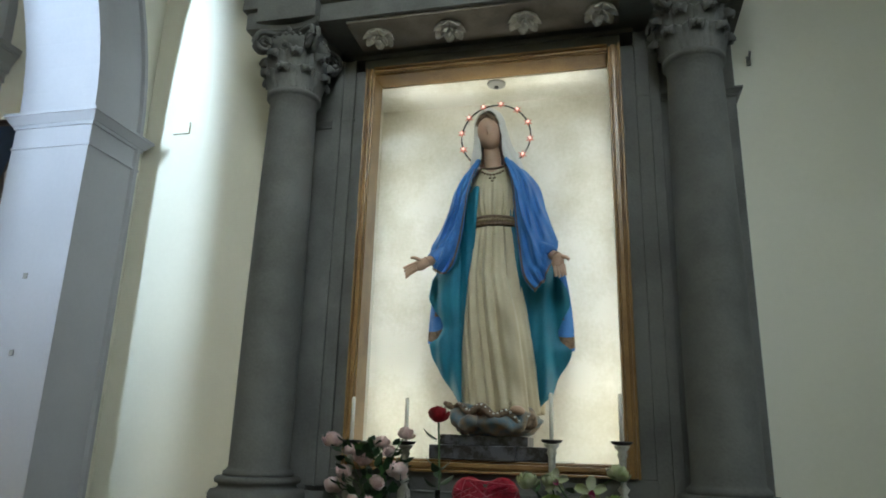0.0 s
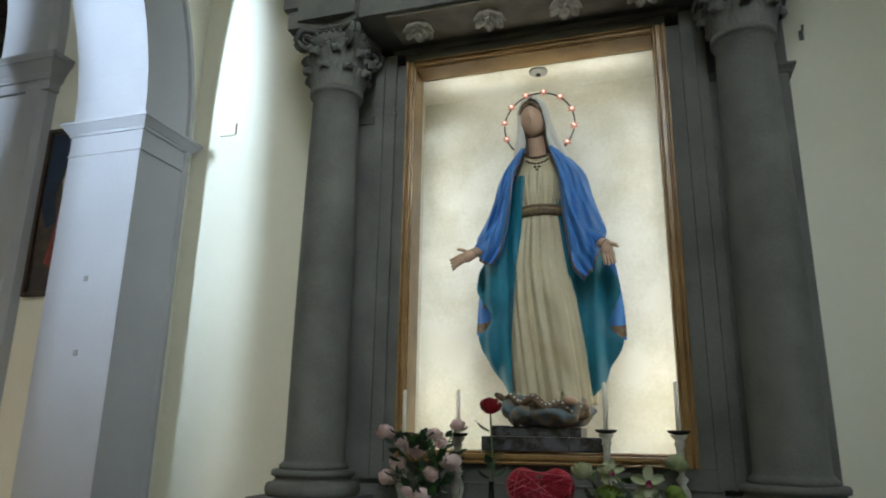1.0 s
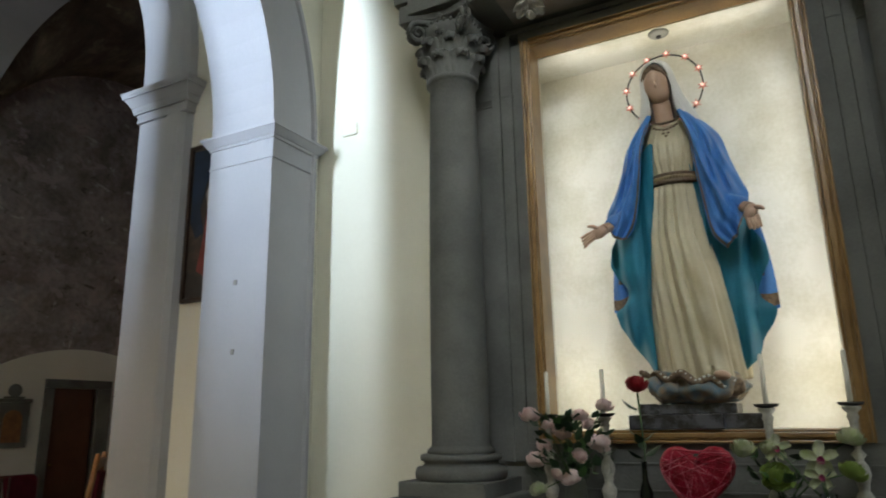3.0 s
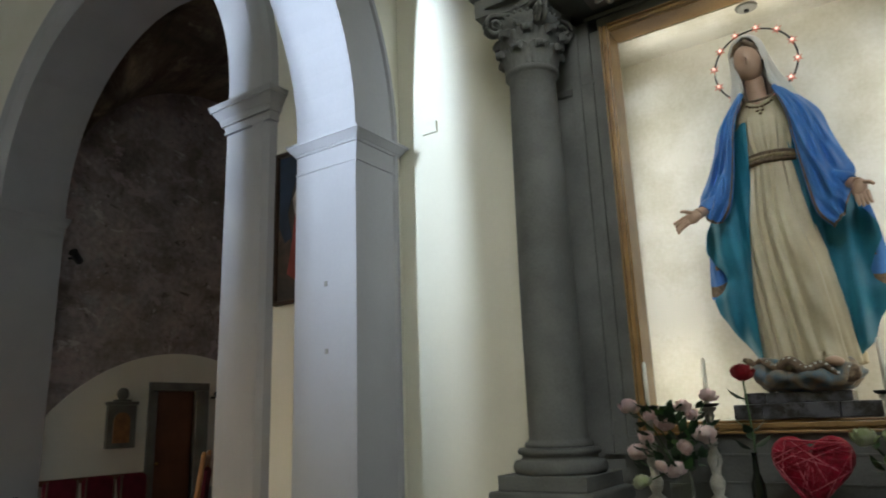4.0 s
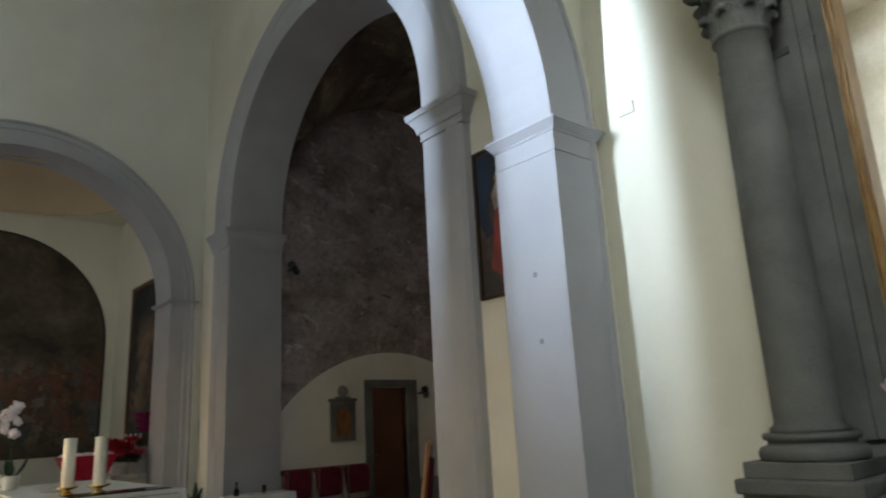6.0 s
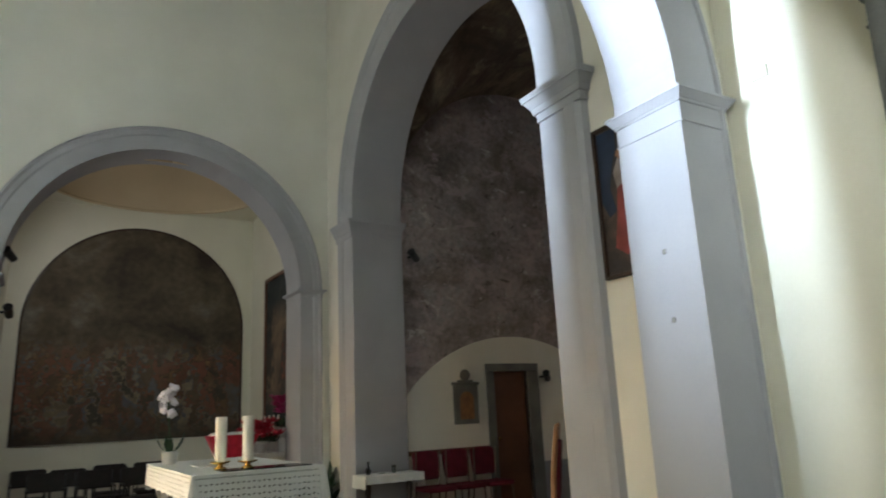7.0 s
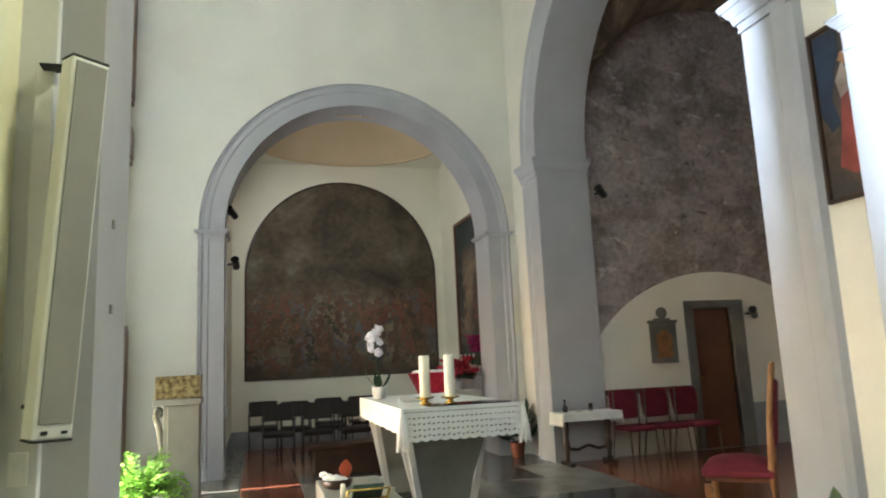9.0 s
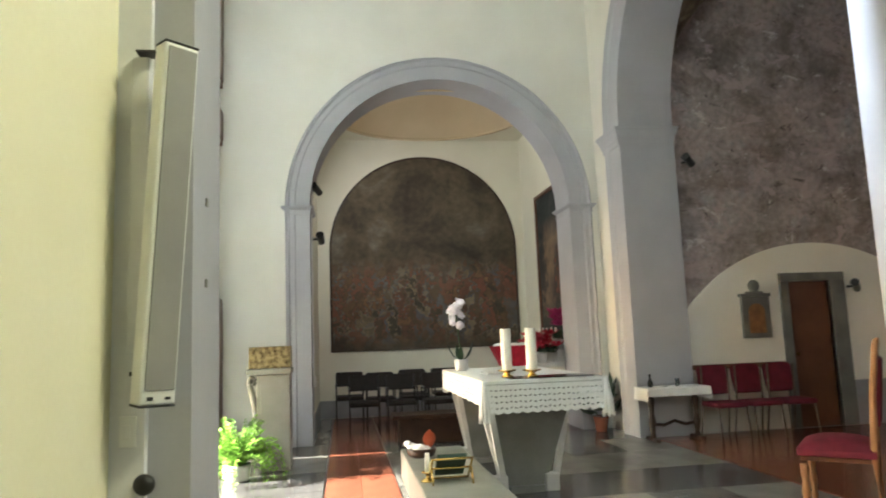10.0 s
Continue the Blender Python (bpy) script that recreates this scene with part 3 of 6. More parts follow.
def leaf_strip(bm, w, h, curl, m, lobes=3):
    """An acanthus leaf that climbs the bell and rolls over at its tip, in x (width), y (out), z (up)."""
    rows, cols = 13, 7
    g = []
    for i in range(rows):
        t = i / (rows - 1)
        if t < 0.6:
            out, z = 0.008 + 0.03 * (t / 0.6) ** 2, h * t / 0.6 * 0.86
        else:
            a = (t - 0.6) / 0.4 * math.radians(215)
            out, z = 0.038 + curl * (1 - math.cos(a)), h * 0.86 + curl * math.sin(a) * 1.2
        wid = w * (0.80 + 0.25 * math.sin(t * math.pi)) * (1 + 0.13 * math.cos(t * lobes * 2 * math.pi)) * (1.0 if t < 0.75 else 1.0 - 1.9 * (t - 0.75))
        row = []
        for j in range(cols):
            u = j / (cols - 1) * 2 - 1
            row.append(bm.verts.new(m @ Vector((u * wid / 2, out + 0.010 * math.cos(u * 9.4) - 0.022 * u * u, z - 0.010 * abs(u) * lobes / 3))))
        g.append(row)
    back = [[bm.verts.new(v.co - (m.to_3x3() @ Vector((0, 0.012, 0.004)))) for v in r] for r in g]
    for src in (g, back):
        for a, b in zip(src, src[1:]):
            for j in range(cols - 1):
                bm.faces.new((a[j], a[j + 1], b[j + 1], b[j])).smooth = True
    for i in range(rows - 1):
        for j in (0, cols - 1):
            bm.faces.new((g[i][j], g[i + 1][j], back[i + 1][j], back[i][j]))
    for j in range(cols - 1):
        bm.faces.new((g[-1][j], g[-1][j + 1], back[-1][j + 1], back[-1][j]))


def capital():
    bm = lathe(bmesh.new(), [(0.165, 0.0), (0.165, 0.2), (0.18, 0.30), (0.205, 0.345)], 24)
    for ring, (n, h, w, curl, off) in enumerate([(8, 0.15, 0.135, 0.020, 0.0), (8, 0.265, 0.13, 0.024, 0.5), (8, 0.33, 0.06, 0.014, 0.0)]):
        for i in range(n):
            a = 360 * (i + off) / n
            leaf_strip(bm, w, h, curl, pose(0, 0, 0.0, 0, 0, a) @ pose(0, 0.160, 0))
    for i in range(4):  # corner volutes
        a = pose(0, 0, 0, 0, 0, 45 + 90 * i)
        for s in (-1, 1):
            pts, rad = [], []
            for k in range(22):
                t = k / 21
                ang = math.pi * (0.5 - 3.2 * t)
                r = 0.070 * (1 - 0.82 * t)
                pts.append(a @ Vector((s * 0.022, 0.245 + r * math.cos(ang), 0.315 + r * math.sin(ang))))
                rad.append(0.017 - 0.007 * t)
            pts.insert(0, a @ Vector((s * 0.06, 0.16, 0.375))), rad.insert(0, 0.014)
            tube(bm, pts, rad, 6)
    for i in range(4):  # flower on each side of the abacus
        bmesh.ops.create_icosphere(bm, subdivisions=1, radius=0.026, matrix=pose(0, 0, 0, 0, 0, 90 * i) @ pose(0, 0.175, 0.392) @ Matrix.Diagonal((1, 0.8, 1, 1)))
    for k in range(28):  # egg moulding under the abacus
        bmesh.ops.create_icosphere(bm, subdivisions=1, radius=0.015, matrix=pose(0, 0, 0, 0, 0, 360 * k / 28) @ pose(0, 0.200, 0.350))
    out = []
    for i in range(4):  # abacus with hollow sides
        for k in range(9):
            t = k / 8
            p = pose(0, 0, 0, 0, 0, 90 * i) @ Vector((0.205 - 0.41 * t, 0.205 + 0.0 - 0.05 * math.sin(math.pi * t), 0))
            out.append((p.x, p.y))
    for z0, z1, s0, s1 in ((0.372, 0.395, 0.96, 1.0), (0.395, 0.43, 1.06, 1.10)):
        lo, hi = [bm.verts.new((x * s0, y * s0, z0)) for x, y in out], [bm.verts.new((x * s1, y * s1, z1)) for x, y in out]
        n = len(out)
        for i in range(n):
            bm.faces.new((lo[i], lo[(i + 1) % n], hi[(i + 1) % n], hi[i]))
        bm.faces.new(lo), bm.faces.new(hi)
    return bm


def column(x):
    col = empty("column", pose(x, 3.2, 0), "grey sandstone Corinthian column", "")
    col.parent = altar
    prof = [(0.156 - 0.018 * max(0.0, (k / 14 - 0.3) / 0.7) ** 1.5, 1.40 + 2.08 * k / 14) for k in range(15)]
    prof = [(0.180, 1.355), (0.180, 1.375), (0.166, 1.385)] + prof + [(0.150, 3.485), (0.160, 3.495), (0.160, 3.515), (0.145, 3.525)]
    part("shaft", lathe(bmesh.new(), prof, 40), SERENA, col)
    base = [(0.235, 1.225), (0.244, 1.24), (0.246, 1.265), (0.235, 1.288), (0.21, 1.292), (0.196, 1.305), (0.20, 1.318), (0.216, 1.322), (0.22, 1.338), (0.212, 1.352), (0.19, 1.355)]
    part("base", lathe(bmesh.new(), base, 40), SERENA, col)
    part("plinth", boxed(-0.245, 0.245, -0.245, 0.245, 1.15, 1.225, 0.006), SERENA, col)
    part("capital", capital(), SERENA, col, "carved acanthus capital with volutes", world_m=pose(0, 0, 3.505) @ Matrix.Diagonal((0.90, 0.90, 1.0, 1.0)))


column(-1.703), column(0.582)
for x in (-1.69, 0.58):
    bm = boxed(x - 0.265, x + 0.265, 2.93, 3.64, -0.15, 1.15, 0.006)
    box(bm, x - 0.29, x + 0.29, 2.905, 3.64, 1.08, 1.149, 0.012), box(bm, x - 0.30, x + 0.30, 2.895, 3.64, -0.148, 0.03, 0.012)
    part("pedestal", bm, SERENA, altar)
    bm = boxed(x - 0.25, x + 0.25, 3.47, 3.66, 1.152, 3.90, 0.006)  # pilaster behind the column
    moulding_ring(bm, x - 0.25, x + 0.25, 3.47, 3.66, 3.44, [(0.012, 0.012, 0.012), (0.02, 0.016, 0.03), (0.012, 0.034, 0.034)])
    moulding_ring(bm, x - 0.25, x + 0.25, 3.47, 3.66, 1.153, [(0.07, 0.03, 0.03), (0.05, 0.028, 0.01)])
    part("pilaster", bm, SERENA, altar)
# moulded stone surround of the wooden frame
for side in (-1, 1, 0):
    bm = bmesh.new()
    for o, w, d in ((0.0, 0.075, 3.455), (0.075, 0.075, 3.44), (0.15, 0.055, 3.425)):
        if side < 0:
            box(bm, -1.340 - o - w, -1.340 - o, d, 3.64, 1.30, 3.815 + min(o, 0.075), 0.004)
        elif side > 0:
            box(bm, 0.222 + o, 0.222 + o + w, d, 3.64, 1.30, 3.815 + min(o, 0.075), 0.004)
        elif o < 0.1:
            box(bm, -1.362 - o, 0.222 + o, d, 3.64, 3.816 + o, 3.816 + o + (0.074 if o == 0 else 0.03), 0.003)
    part("surround" if side else "lintel", bm, SERENA, altar)
bm = boxed(-1.44, 0.325, 3.445, 3.64, -0.15, 1.395, 0.004)
for z in (1.16, 1.29):
    box(bm, -1.43, 0.315, 3.435, 3.45, z, z + 0.012, 0.003)
part("back_panel", bm, SERENA, altar)
bm = boxed(-1.43, 0.315, 2.72, 3.436, -0.15, 0.86, 0.01)
box(bm, -1.435, 0.32, 2.62, 3.437, 0.862, 0.95, 0.015), box(bm, -1.43, 0.315, 3.02, 3.438, 0.952, 1.08, 0.008)
part("mensa", bm, SERENA, altar, "stone altar table with a raised shelf")
# entablature
bm = bmesh.new()
box(bm, -2.0, 0.89, 3.06, 3.66, 3.94, 4.06, 0.004), box(bm, -2.02, 0.91, 3.03, 3.66, 4.062, 4.20, 0.004), box(bm, -2.04, 0.93, 2.99, 3.66, 4.202, 4.24, 0.01), box(bm, -2.0, 0.89, 3.05, 3.66, 4.242, 4.60, 0.004), box(bm, -2.2, 1.09, 2.8, 3.66, 4.602, 4.80, 0.03)
for x in (-1.705, 0.59):
    box(bm, x - 0.19, x + 0.19, 2.99, 3.3, 3.937, 4.25, 0.004)
part("entablature", bm, SERENA, altar)
part("soffit_panel", boxed(-1.36, 0.22, 3.09, 3.40, 3.925, 3.942, 0.004), material("buff_stone", (0.30, 0.27, 0.23), (0.19, 0.17, 0.145), 0.8, scale=5, bump=0.2), altar, "buff stone soffit panel")
ROSETTE = material("chalky_stone", (0.62, 0.60, 0.55), (0.42, 0.40, 0.36), 0.85, scale=14, bump=0.4)
for x in (-1.20, -0.76, -0.315, 0.115):
    bm = bmesh.new()
    lathe(bm, [(0.075, 0.0), (0.085, -0.008), (0.07, -0.018), (0.02, -0.02)], 20)
    for n, r, sx, sy, z, lean in ((7, 0.062, 0.042, 0.034, -0.022, 14), (5, 0.034, 0.030, 0.024, -0.040, 32)):
        for i in range(n):
            m = pose(0, 0, 0, 0, 0, 360 * (i + 0.5 * (n == 5)) / n) @ pose(r, 0, z, 0, lean, 0)
            v = bmesh.ops.create_icosphere(bm, subdivisions=2, radius=1, matrix=Matrix.Identity(4))["verts"]
            for q in v:  # a cupped petal with a crease along it
                q.co = m @ Vector((q.co.x * sx, q.co.y * sy, q.co.z * 0.011 - 0.016 * q.co.x * q.co.x + 0.010 * abs(q.co.y)))
    bmesh.ops.create_icosphere(bm, subdivisions=2, radius=0.02, matrix=pose(0, 0, -0.055))
    part("rosette", bm, ROSETTE, altar, "pale carved stone rosette", True, pose(x, 3.24, 3.926))

# ---------------------------------------------------------------- niche, its frame, lining and glare disc
GILT = material("gilded_wood", (0.36, 0.22, 0.085), (0.22, 0.125, 0.05), 0.3, scale=5, bump=0.12, fine=80)
nf = empty("niche_frame", pose(0, 0, 0), "moulded gilt-brown wooden frame round the niche", "frame")
for nm, (x0, x1, z0, z1), (a, b) in (("stile", (-1.336, n0, 1.395, 3.812), (0, 0)), ("stile", (n1, 0.22, 1.395, 3.812), (0, 1)), ("rail", (n0, n1, n3, 3.812), (1, 0)), ("rail", (n0, n1, 1.395, n2), (1, 1))):
    bm = bmesh.new()
    w = (x1 - x0) if nm == "stile" else (z1 - z0)
    for f0, f1, y in ((0.0, 0.22, 3.405), (0.22, 0.36, 3.43), (0.36, 0.78, 3.418), (0.78, 1.0, 3.435)):
        if nm == "stile":
            p0, p1 = (x0 + w * f0, x0 + w * f1) if b == 0 else (x1 - w * f1, x1 - w * f0)
            box(bm, p0, p1, y, 3.60, z0, z1, 0.006)
        else:
            p0, p1 = (z1 - w * f1, z1 - w * f0) if b == 0 else (z0 + w * f0, z0 + w * f1)
            box(bm, x0 + 0.001, x1 - 0.001, y, 3.60, p0, p1, 0.006)
    part(nm, bm, GILT, nf)
bm = bmesh.new()
box(bm, n0 - 0.11, n1 + 0.11, 3.93, 3.96, n2 - 0.08, n3 + 0.01), box(bm, n0 - 0.115, n0 - 0.10, 3.605, 3.93, n2 - 0.08, n3 + 0.01), box(bm, n1 + 0.10, n1 + 0.115, 3.605, 3.93, n2 - 0.08, n3 + 0.01)
box(bm, n0 - 0.10, n1 + 0.10, 3.605, 3.93, n3 + 0.0, n3 + 0.015), box(bm, n0 - 0.10, n1 + 0.10, 3.605, 3.93, n2 - 0.085, n2 - 0.06), box(bm, -0.95, -0.12, 3.44, 3.93, n2 - 0.06, n2 + 0.002)
structure("niche_lining", bm, CLOTHBACK, "ivory lining of the lit niche")

# grey dish and black stub modelled where a glare spot and smudge lie
lh = empty("glare_disc", pose(-0.545, 3.672, n3), "small grey disc added in place of a glare spot under the niche top", "lamp")
part("dish", lathe(bmesh.new(), [(0.060, 0.0), (0.058, -0.008), (0.04, -0.016), (0.016, -0.020)], 24), STONE, lh)
part("socket", lathe(bmesh.new(), [(0.014, -0.018), (0.015, -0.030), (0.008, -0.034)], 14), BLACK, lh)

# ---------------------------------------------------------------- statue: one plain shape in several colours
STATUE = [material("statue_cream", (0.60, 0.53, 0.37), (0.50, 0.43, 0.29), 0.4, scale=5, bump=0.05),
          material("statue_blue", (0.075, 0.235, 0.60), (0.045, 0.15, 0.44), 0.45, scale=5, bump=0.05),
          material("statue_teal", (0.03, 0.22, 0.33), (0.02, 0.15, 0.24), 0.55, scale=5, bump=0.05),
          material("statue_flesh", (0.56, 0.38, 0.28), (0.50, 0.33, 0.23), 0.45, scale=8, bump=0.03),
          material("statue_veil", (0.70, 0.69, 0.66), (0.60, 0.59, 0.56), 0.45, scale=6, bump=0.04),
          material("statue_brown", (0.22, 0.155, 0.10), (0.10, 0.065, 0.04), 0.45, scale=60, bump=0.1),
          material("statue_mist", (0.10, 0.17, 0.22), (0.26, 0.19, 0.12), 0.45, scale=14, bump=0.1),
          material("statue_dull_gold", (0.34, 0.27, 0.15), (0.20, 0.15, 0.08), 0.4, scale=40, bump=0.1)]


def interp(table, z):
    """Linear look-up in rows of (z, a, b, ...) with z falling."""
    if z >= table[0][0]:
        return table[0][1:]
    for p, q in zip(table, table[1:]):
        if z >= q[0]:
            t = (p[0] - z) / (p[0] - q[0])
            return tuple(a + (b - a) * t for a, b in zip(p[1:], q[1:]))
    return table[-1][1:]


def spline(points, radii, k=5):
    """A smooth run through points with their radii."""
    pts, out, rad = [Vector(p) for p in points], [], []
    for i in range(len(pts) - 1):
        a, b, c, d = pts[max(i - 1, 0)], pts[i], pts[i + 1], pts[min(i + 2, len(pts) - 1)]
        for q in range(k):
            t = q / k
            out.append(0.5 * ((2 * b) + (c - a) * t + (2 * a - 5 * b + 4 * c - d) * t * t + (3 * b - a - 3 * c + d) * t ** 3))
            rad.append(radii[i] + (radii[i + 1] - radii[i]) * t)
    return out + [pts[-1]], rad + [radii[-1]]


def statue():
    bm = bmesh.new()

    def loft(rows, mat, segs, closed=True):
        rr = [[bm.verts.new(p) for p in r] for r in rows]
        for a, b in zip(rr, rr[1:]):
            for i in range(segs if closed else segs - 1):
                f = bm.faces.new((a[i], a[(i + 1) % segs], b[(i + 1) % segs], b[i]))
                f.material_index, f.smooth = mat, True
        if closed:
            bm.faces.new(rr[0]).material_index = mat
            bm.faces.new(rr[-1]).material_index = mat

    def ball(x, y, z, sx, sy, sz, mat, rot=(0, 0, 0), rough=0.0):
        r = bmesh.ops.create_icosphere(bm, subdivisions=4 if rough else 3, radius=1, matrix=pose(x, y, z, *rot) @ Matrix.Diagonal((sx, sy, sz, 1)))
        for v in r["verts"]:
            if rough:
                v.co += (v.co - Vector((x, y, z))) * rough * noise.noise(v.co * 16)
            for f in v.link_faces:
                f.material_index, f.smooth = mat, True

    def limb(points, radii, mat, folds=0.0, n=7, segs=22):
        pts, rad = spline(points, radii)
        rows = []
        for k, p in enumerate(pts):
            d = (pts[min(k + 1, len(pts) - 1)] - pts[max(k - 1, 0)]).normalized()
            q = d.to_track_quat("Z", "Y")
            rows.append([p + q @ (Vector((math.cos(a), math.sin(a), 0)) * rad[k] * (1 + folds * math.cos(n * a + 0.35 * k) + 0.6 * folds * math.cos(3 * a - 0.6 * k))) for a in [2 * math.pi * i / segs for i in range(segs)]])
        loft(rows, mat, segs)

    # gown: (z, left, right, half depth, fold depth)
    gown = [(3.12, -0.10, 0.10, 0.065, 0.0), (2.98, -0.15, 0.145, 0.112, 0.003), (2.88, -0.145, 0.14, 0.118, 0.007), (2.80, -0.122, 0.118, 0.10, 0.008), (2.775, -0.117, 0.113, 0.095, 0.004), (2.70, -0.138, 0.132, 0.112, 0.012), (2.455, -0.18, 0.155, 0.135, 0.020), (2.27, -0.19, 0.195, 0.145, 0.024), (2.14, -0.188, 0.212, 0.15, 0.026), (1.957, -0.180, 0.235, 0.158, 0.027), (1.77, -0.168, 0.250, 0.165, 0.027), (1.70, -0.170, 0.256, 0.17, 0.028)]
    rows, n = [], 180
    for k in range(84):
        z = 3.12 - 1.42 * k / 83
        x0, x1, d, f = interp(gown, z)
        row = []
        for i in range(n):
            a = 2 * math.pi * i / n
            low = max(0.0, 2.7 - z)
            b = a - 0.30 * low ** 1.3
            sharp = lambda q: 1 - 2 * abs(math.sin(q / 2)) ** 0.7
            if z < 2.78:
                fold = f * (0.60 * sharp(11 * b + 0.4) + 0.40 * math.cos(19 * b + 1.3) + 0.22 * math.cos(31 * b + 0.7))
            else:
                fold = f * (0.7 * math.cos(21 * b) + 0.5 * math.cos(34 * b + 0.6))
            leg = math.exp(-((a - 5.25) / 0.36) ** 2) * min(1.0, max(0.0, (2.45 - z) / 0.2))
            fold *= 1 - 0.80 * leg
            knee = leg * (0.030 + 0.040 * math.exp(-((z - 2.08) / 0.17) ** 2)) + 0.010 * leg * math.sin(26 * z + 5 * a)
            row.append((((x1 - x0) / 2 + fold + knee * 0.3) * math.cos(a) + (x0 + x1) / 2, (d + fold + knee) * math.sin(a), z + (0.018 * math.cos(5 * a) if k > 80 else 0)))
        rows.append(row)
    loft(rows, 0, n)
    loft([[(w * math.cos(2 * math.pi * i / 48) - 0.002, w * 0.85 * math.sin(2 * math.pi * i / 48), z) for i in range(48)] for z, w in ((2.742, 0.126), (2.746, 0.140), (2.754, 0.143), (2.760, 0.138), (2.790, 0.137), (2.796, 0.142), (2.803, 0.139), (2.806, 0.124))], 5, 48)
    for i in range(26):
        a = -math.pi * (0.08 + 0.84 * i / 25)
        ball(0.139 * math.cos(a) - 0.002, 0.118 * math.sin(a), 2.775, 0.009, 0.006, 0.011, 7, (0, 45 * (i % 2), 0))
    tube(bm, spline([(-0.08, -0.075, 3.13), (-0.055, -0.105, 3.098), (0, -0.118, 3.085), (0.055, -0.105, 3.098), (0.08, -0.075, 3.13)], [0.007] * 5)[0], 0.007, 6, 5)
    for x, z in ((-0.06, 3.072), (-0.045, 3.062), (-0.028, 3.056), (-0.010, 3.05), (0.010, 3.05), (0.028, 3.056), (0.045, 3.062), (0.06, 3.072), (-0.012, 3.030), (0.012, 3.030), (0, 3.012)):
        ball(x, -0.114 + abs(x) * 0.15, z, 0.009, 0.005, 0.006, 5)
    # neck, a plain bowed head with parted hair
    limb([(-0.004, -0.015, 3.06), (-0.010, -0.030, 3.14), (-0.018, -0.045, 3.24)], [0.066, 0.050, 0.050], 3)
    ball(-0.026, -0.088, 3.318, 0.069, 0.074, 0.104, 3, (14, -9, 0))
    limb([(-0.030, -0.146, 3.365), (-0.026, -0.157, 3.325), (-0.023, -0.164, 3.302), (-0.022, -0.150, 3.288)], [0.004, 0.006, 0.008, 0.007], 3, segs=14)
    for sx in (-1, 1):
        limb([(-0.034, -0.135, 3.432), (-0.034 + sx * 0.035, -0.125, 3.408), (-0.032 + sx * 0.060, -0.100, 3.375), (-0.030 + sx * 0.066, -0.078, 3.335)], [0.014, 0.017, 0.014, 0.006], 5, 0.06, 9)
    # veil, open at the face, its edges falling forward over the shoulders
    veil = [(3.505, 0.008, 0.01), (3.495, 0.042, 0.055), (3.468, 0.074, 0.090), (3.42, 0.094, 0.112), (3.34, 0.103, 0.120), (3.25, 0.116, 0.126), (3.17, 0.142, 0.128), (3.10, 0.160, 0.124), (3.03, 0.165, 0.110)]
    for shrink, drop in ((1.0, 0.0), (0.94, 0.003)):
        rows, n = [], 72
        for k in range(48):
            z = 3.505 - 0.475 * k / 47
            w, d = interp(veil, z)
            wide = math.sqrt(max(0.0, 1 - (1 - min(1.0, max(0.0, (3.462 - z) / 0.10))) ** 2))
            gap = math.radians(42 * wide - 20 * min(1.0, max(0.0, (3.30 - z) / 0.16)) + 34 * min(1.0, max(0.0, (3.17 - z) / 0.10)))
            wave = min(1.0, max(0.0, (3.38 - z) / 0.2)) * 0.045
            cx = -0.030 + 0.044 * min(1.0, max(0.0, (3.40 - z) / 0.3))
            rows.append([((w * shrink) * (1 + wave * math.cos(13 * a + 4 * z)) * math.cos(a) + cx, (d * shrink) * (1 + wave * math.cos(13 * a + 4 * z)) * math.sin(a) - 0.030, z - drop) for a in [-math.pi / 2 + gap + (2 * math.pi - 2 * gap) * i / (n - 1) for i in range(n)]])
        loft(rows, 4, n, False)
    # hanging inner panels of the mantle: (z, inner edge, outer edge)
    panels = {-1: [(2.98, 0.09, 0.17), (2.66, 0.115, 0.30), (2.45, 0.15, 0.385), (2.34, 0.165, 0.40), (2.27, 0.17, 0.365), (2.215, 0.175, 0.315), (2.17, 0.18, 0.30), (2.13, 0.185, 0.33), (2.085, 0.19, 0.395), (2.0, 0.195, 0.372), (1.9, 0.19, 0.305), (1.8, 0.19, 0.235), (1.72, 0.18, 0.185)],
              1: [(2.98, 0.09, 0.17), (2.66, 0.115, 0.32), (2.45, 0.15, 0.40), (2.36, 0.165, 0.46), (2.29, 0.17, 0.465), (2.22, 0.18, 0.42), (2.15, 0.19, 0.385), (2.09, 0.20, 0.40), (2.04, 0.205, 0.475), (1.98, 0.21, 0.45), (1.90, 0.215, 0.385), (1.80, 0.215, 0.35), (1.70, 0.20, 0.22)]}
    for s, table in panels.items():
        for back in (0, 1):
            rows, cols = [], 33
            for k in range(90):
                z = table[0][0] - (table[0][0] - table[-1][0]) * k / 89
                a = sum(interp(table, z + e)[0] for e in (-0.012, 0, 0.012)) / 3
                a *= 0.86 if s < 0 else 0.95
                b = sum(interp(table, z + e)[1] for e in (-0.012, 0, 0.012)) / 3 * (0.955 if s < 0 else 0.91)
                row = []
                for i in range(cols):
                    t = i / (cols - 1)
                    x = a + (b - a) * t
                    y = (-0.10 + 0.095 * t * t if s < 0 else -0.045 + 0.045 * t * t) + 0.016 * back + 0.018 * math.sin(x * 44 + 0.8 + 2 * z) + 0.008 * math.sin(x * 81 - 3 * z)
                    row.append((s * x, y, z))
                rows.append(row)
            loft(rows, 2, cols, False)
        # blue back of the mantle with its braided hem, seen where the panel folds in
        hem, out = (2.085, 0.395) if s < 0 else (2.04, 0.44)
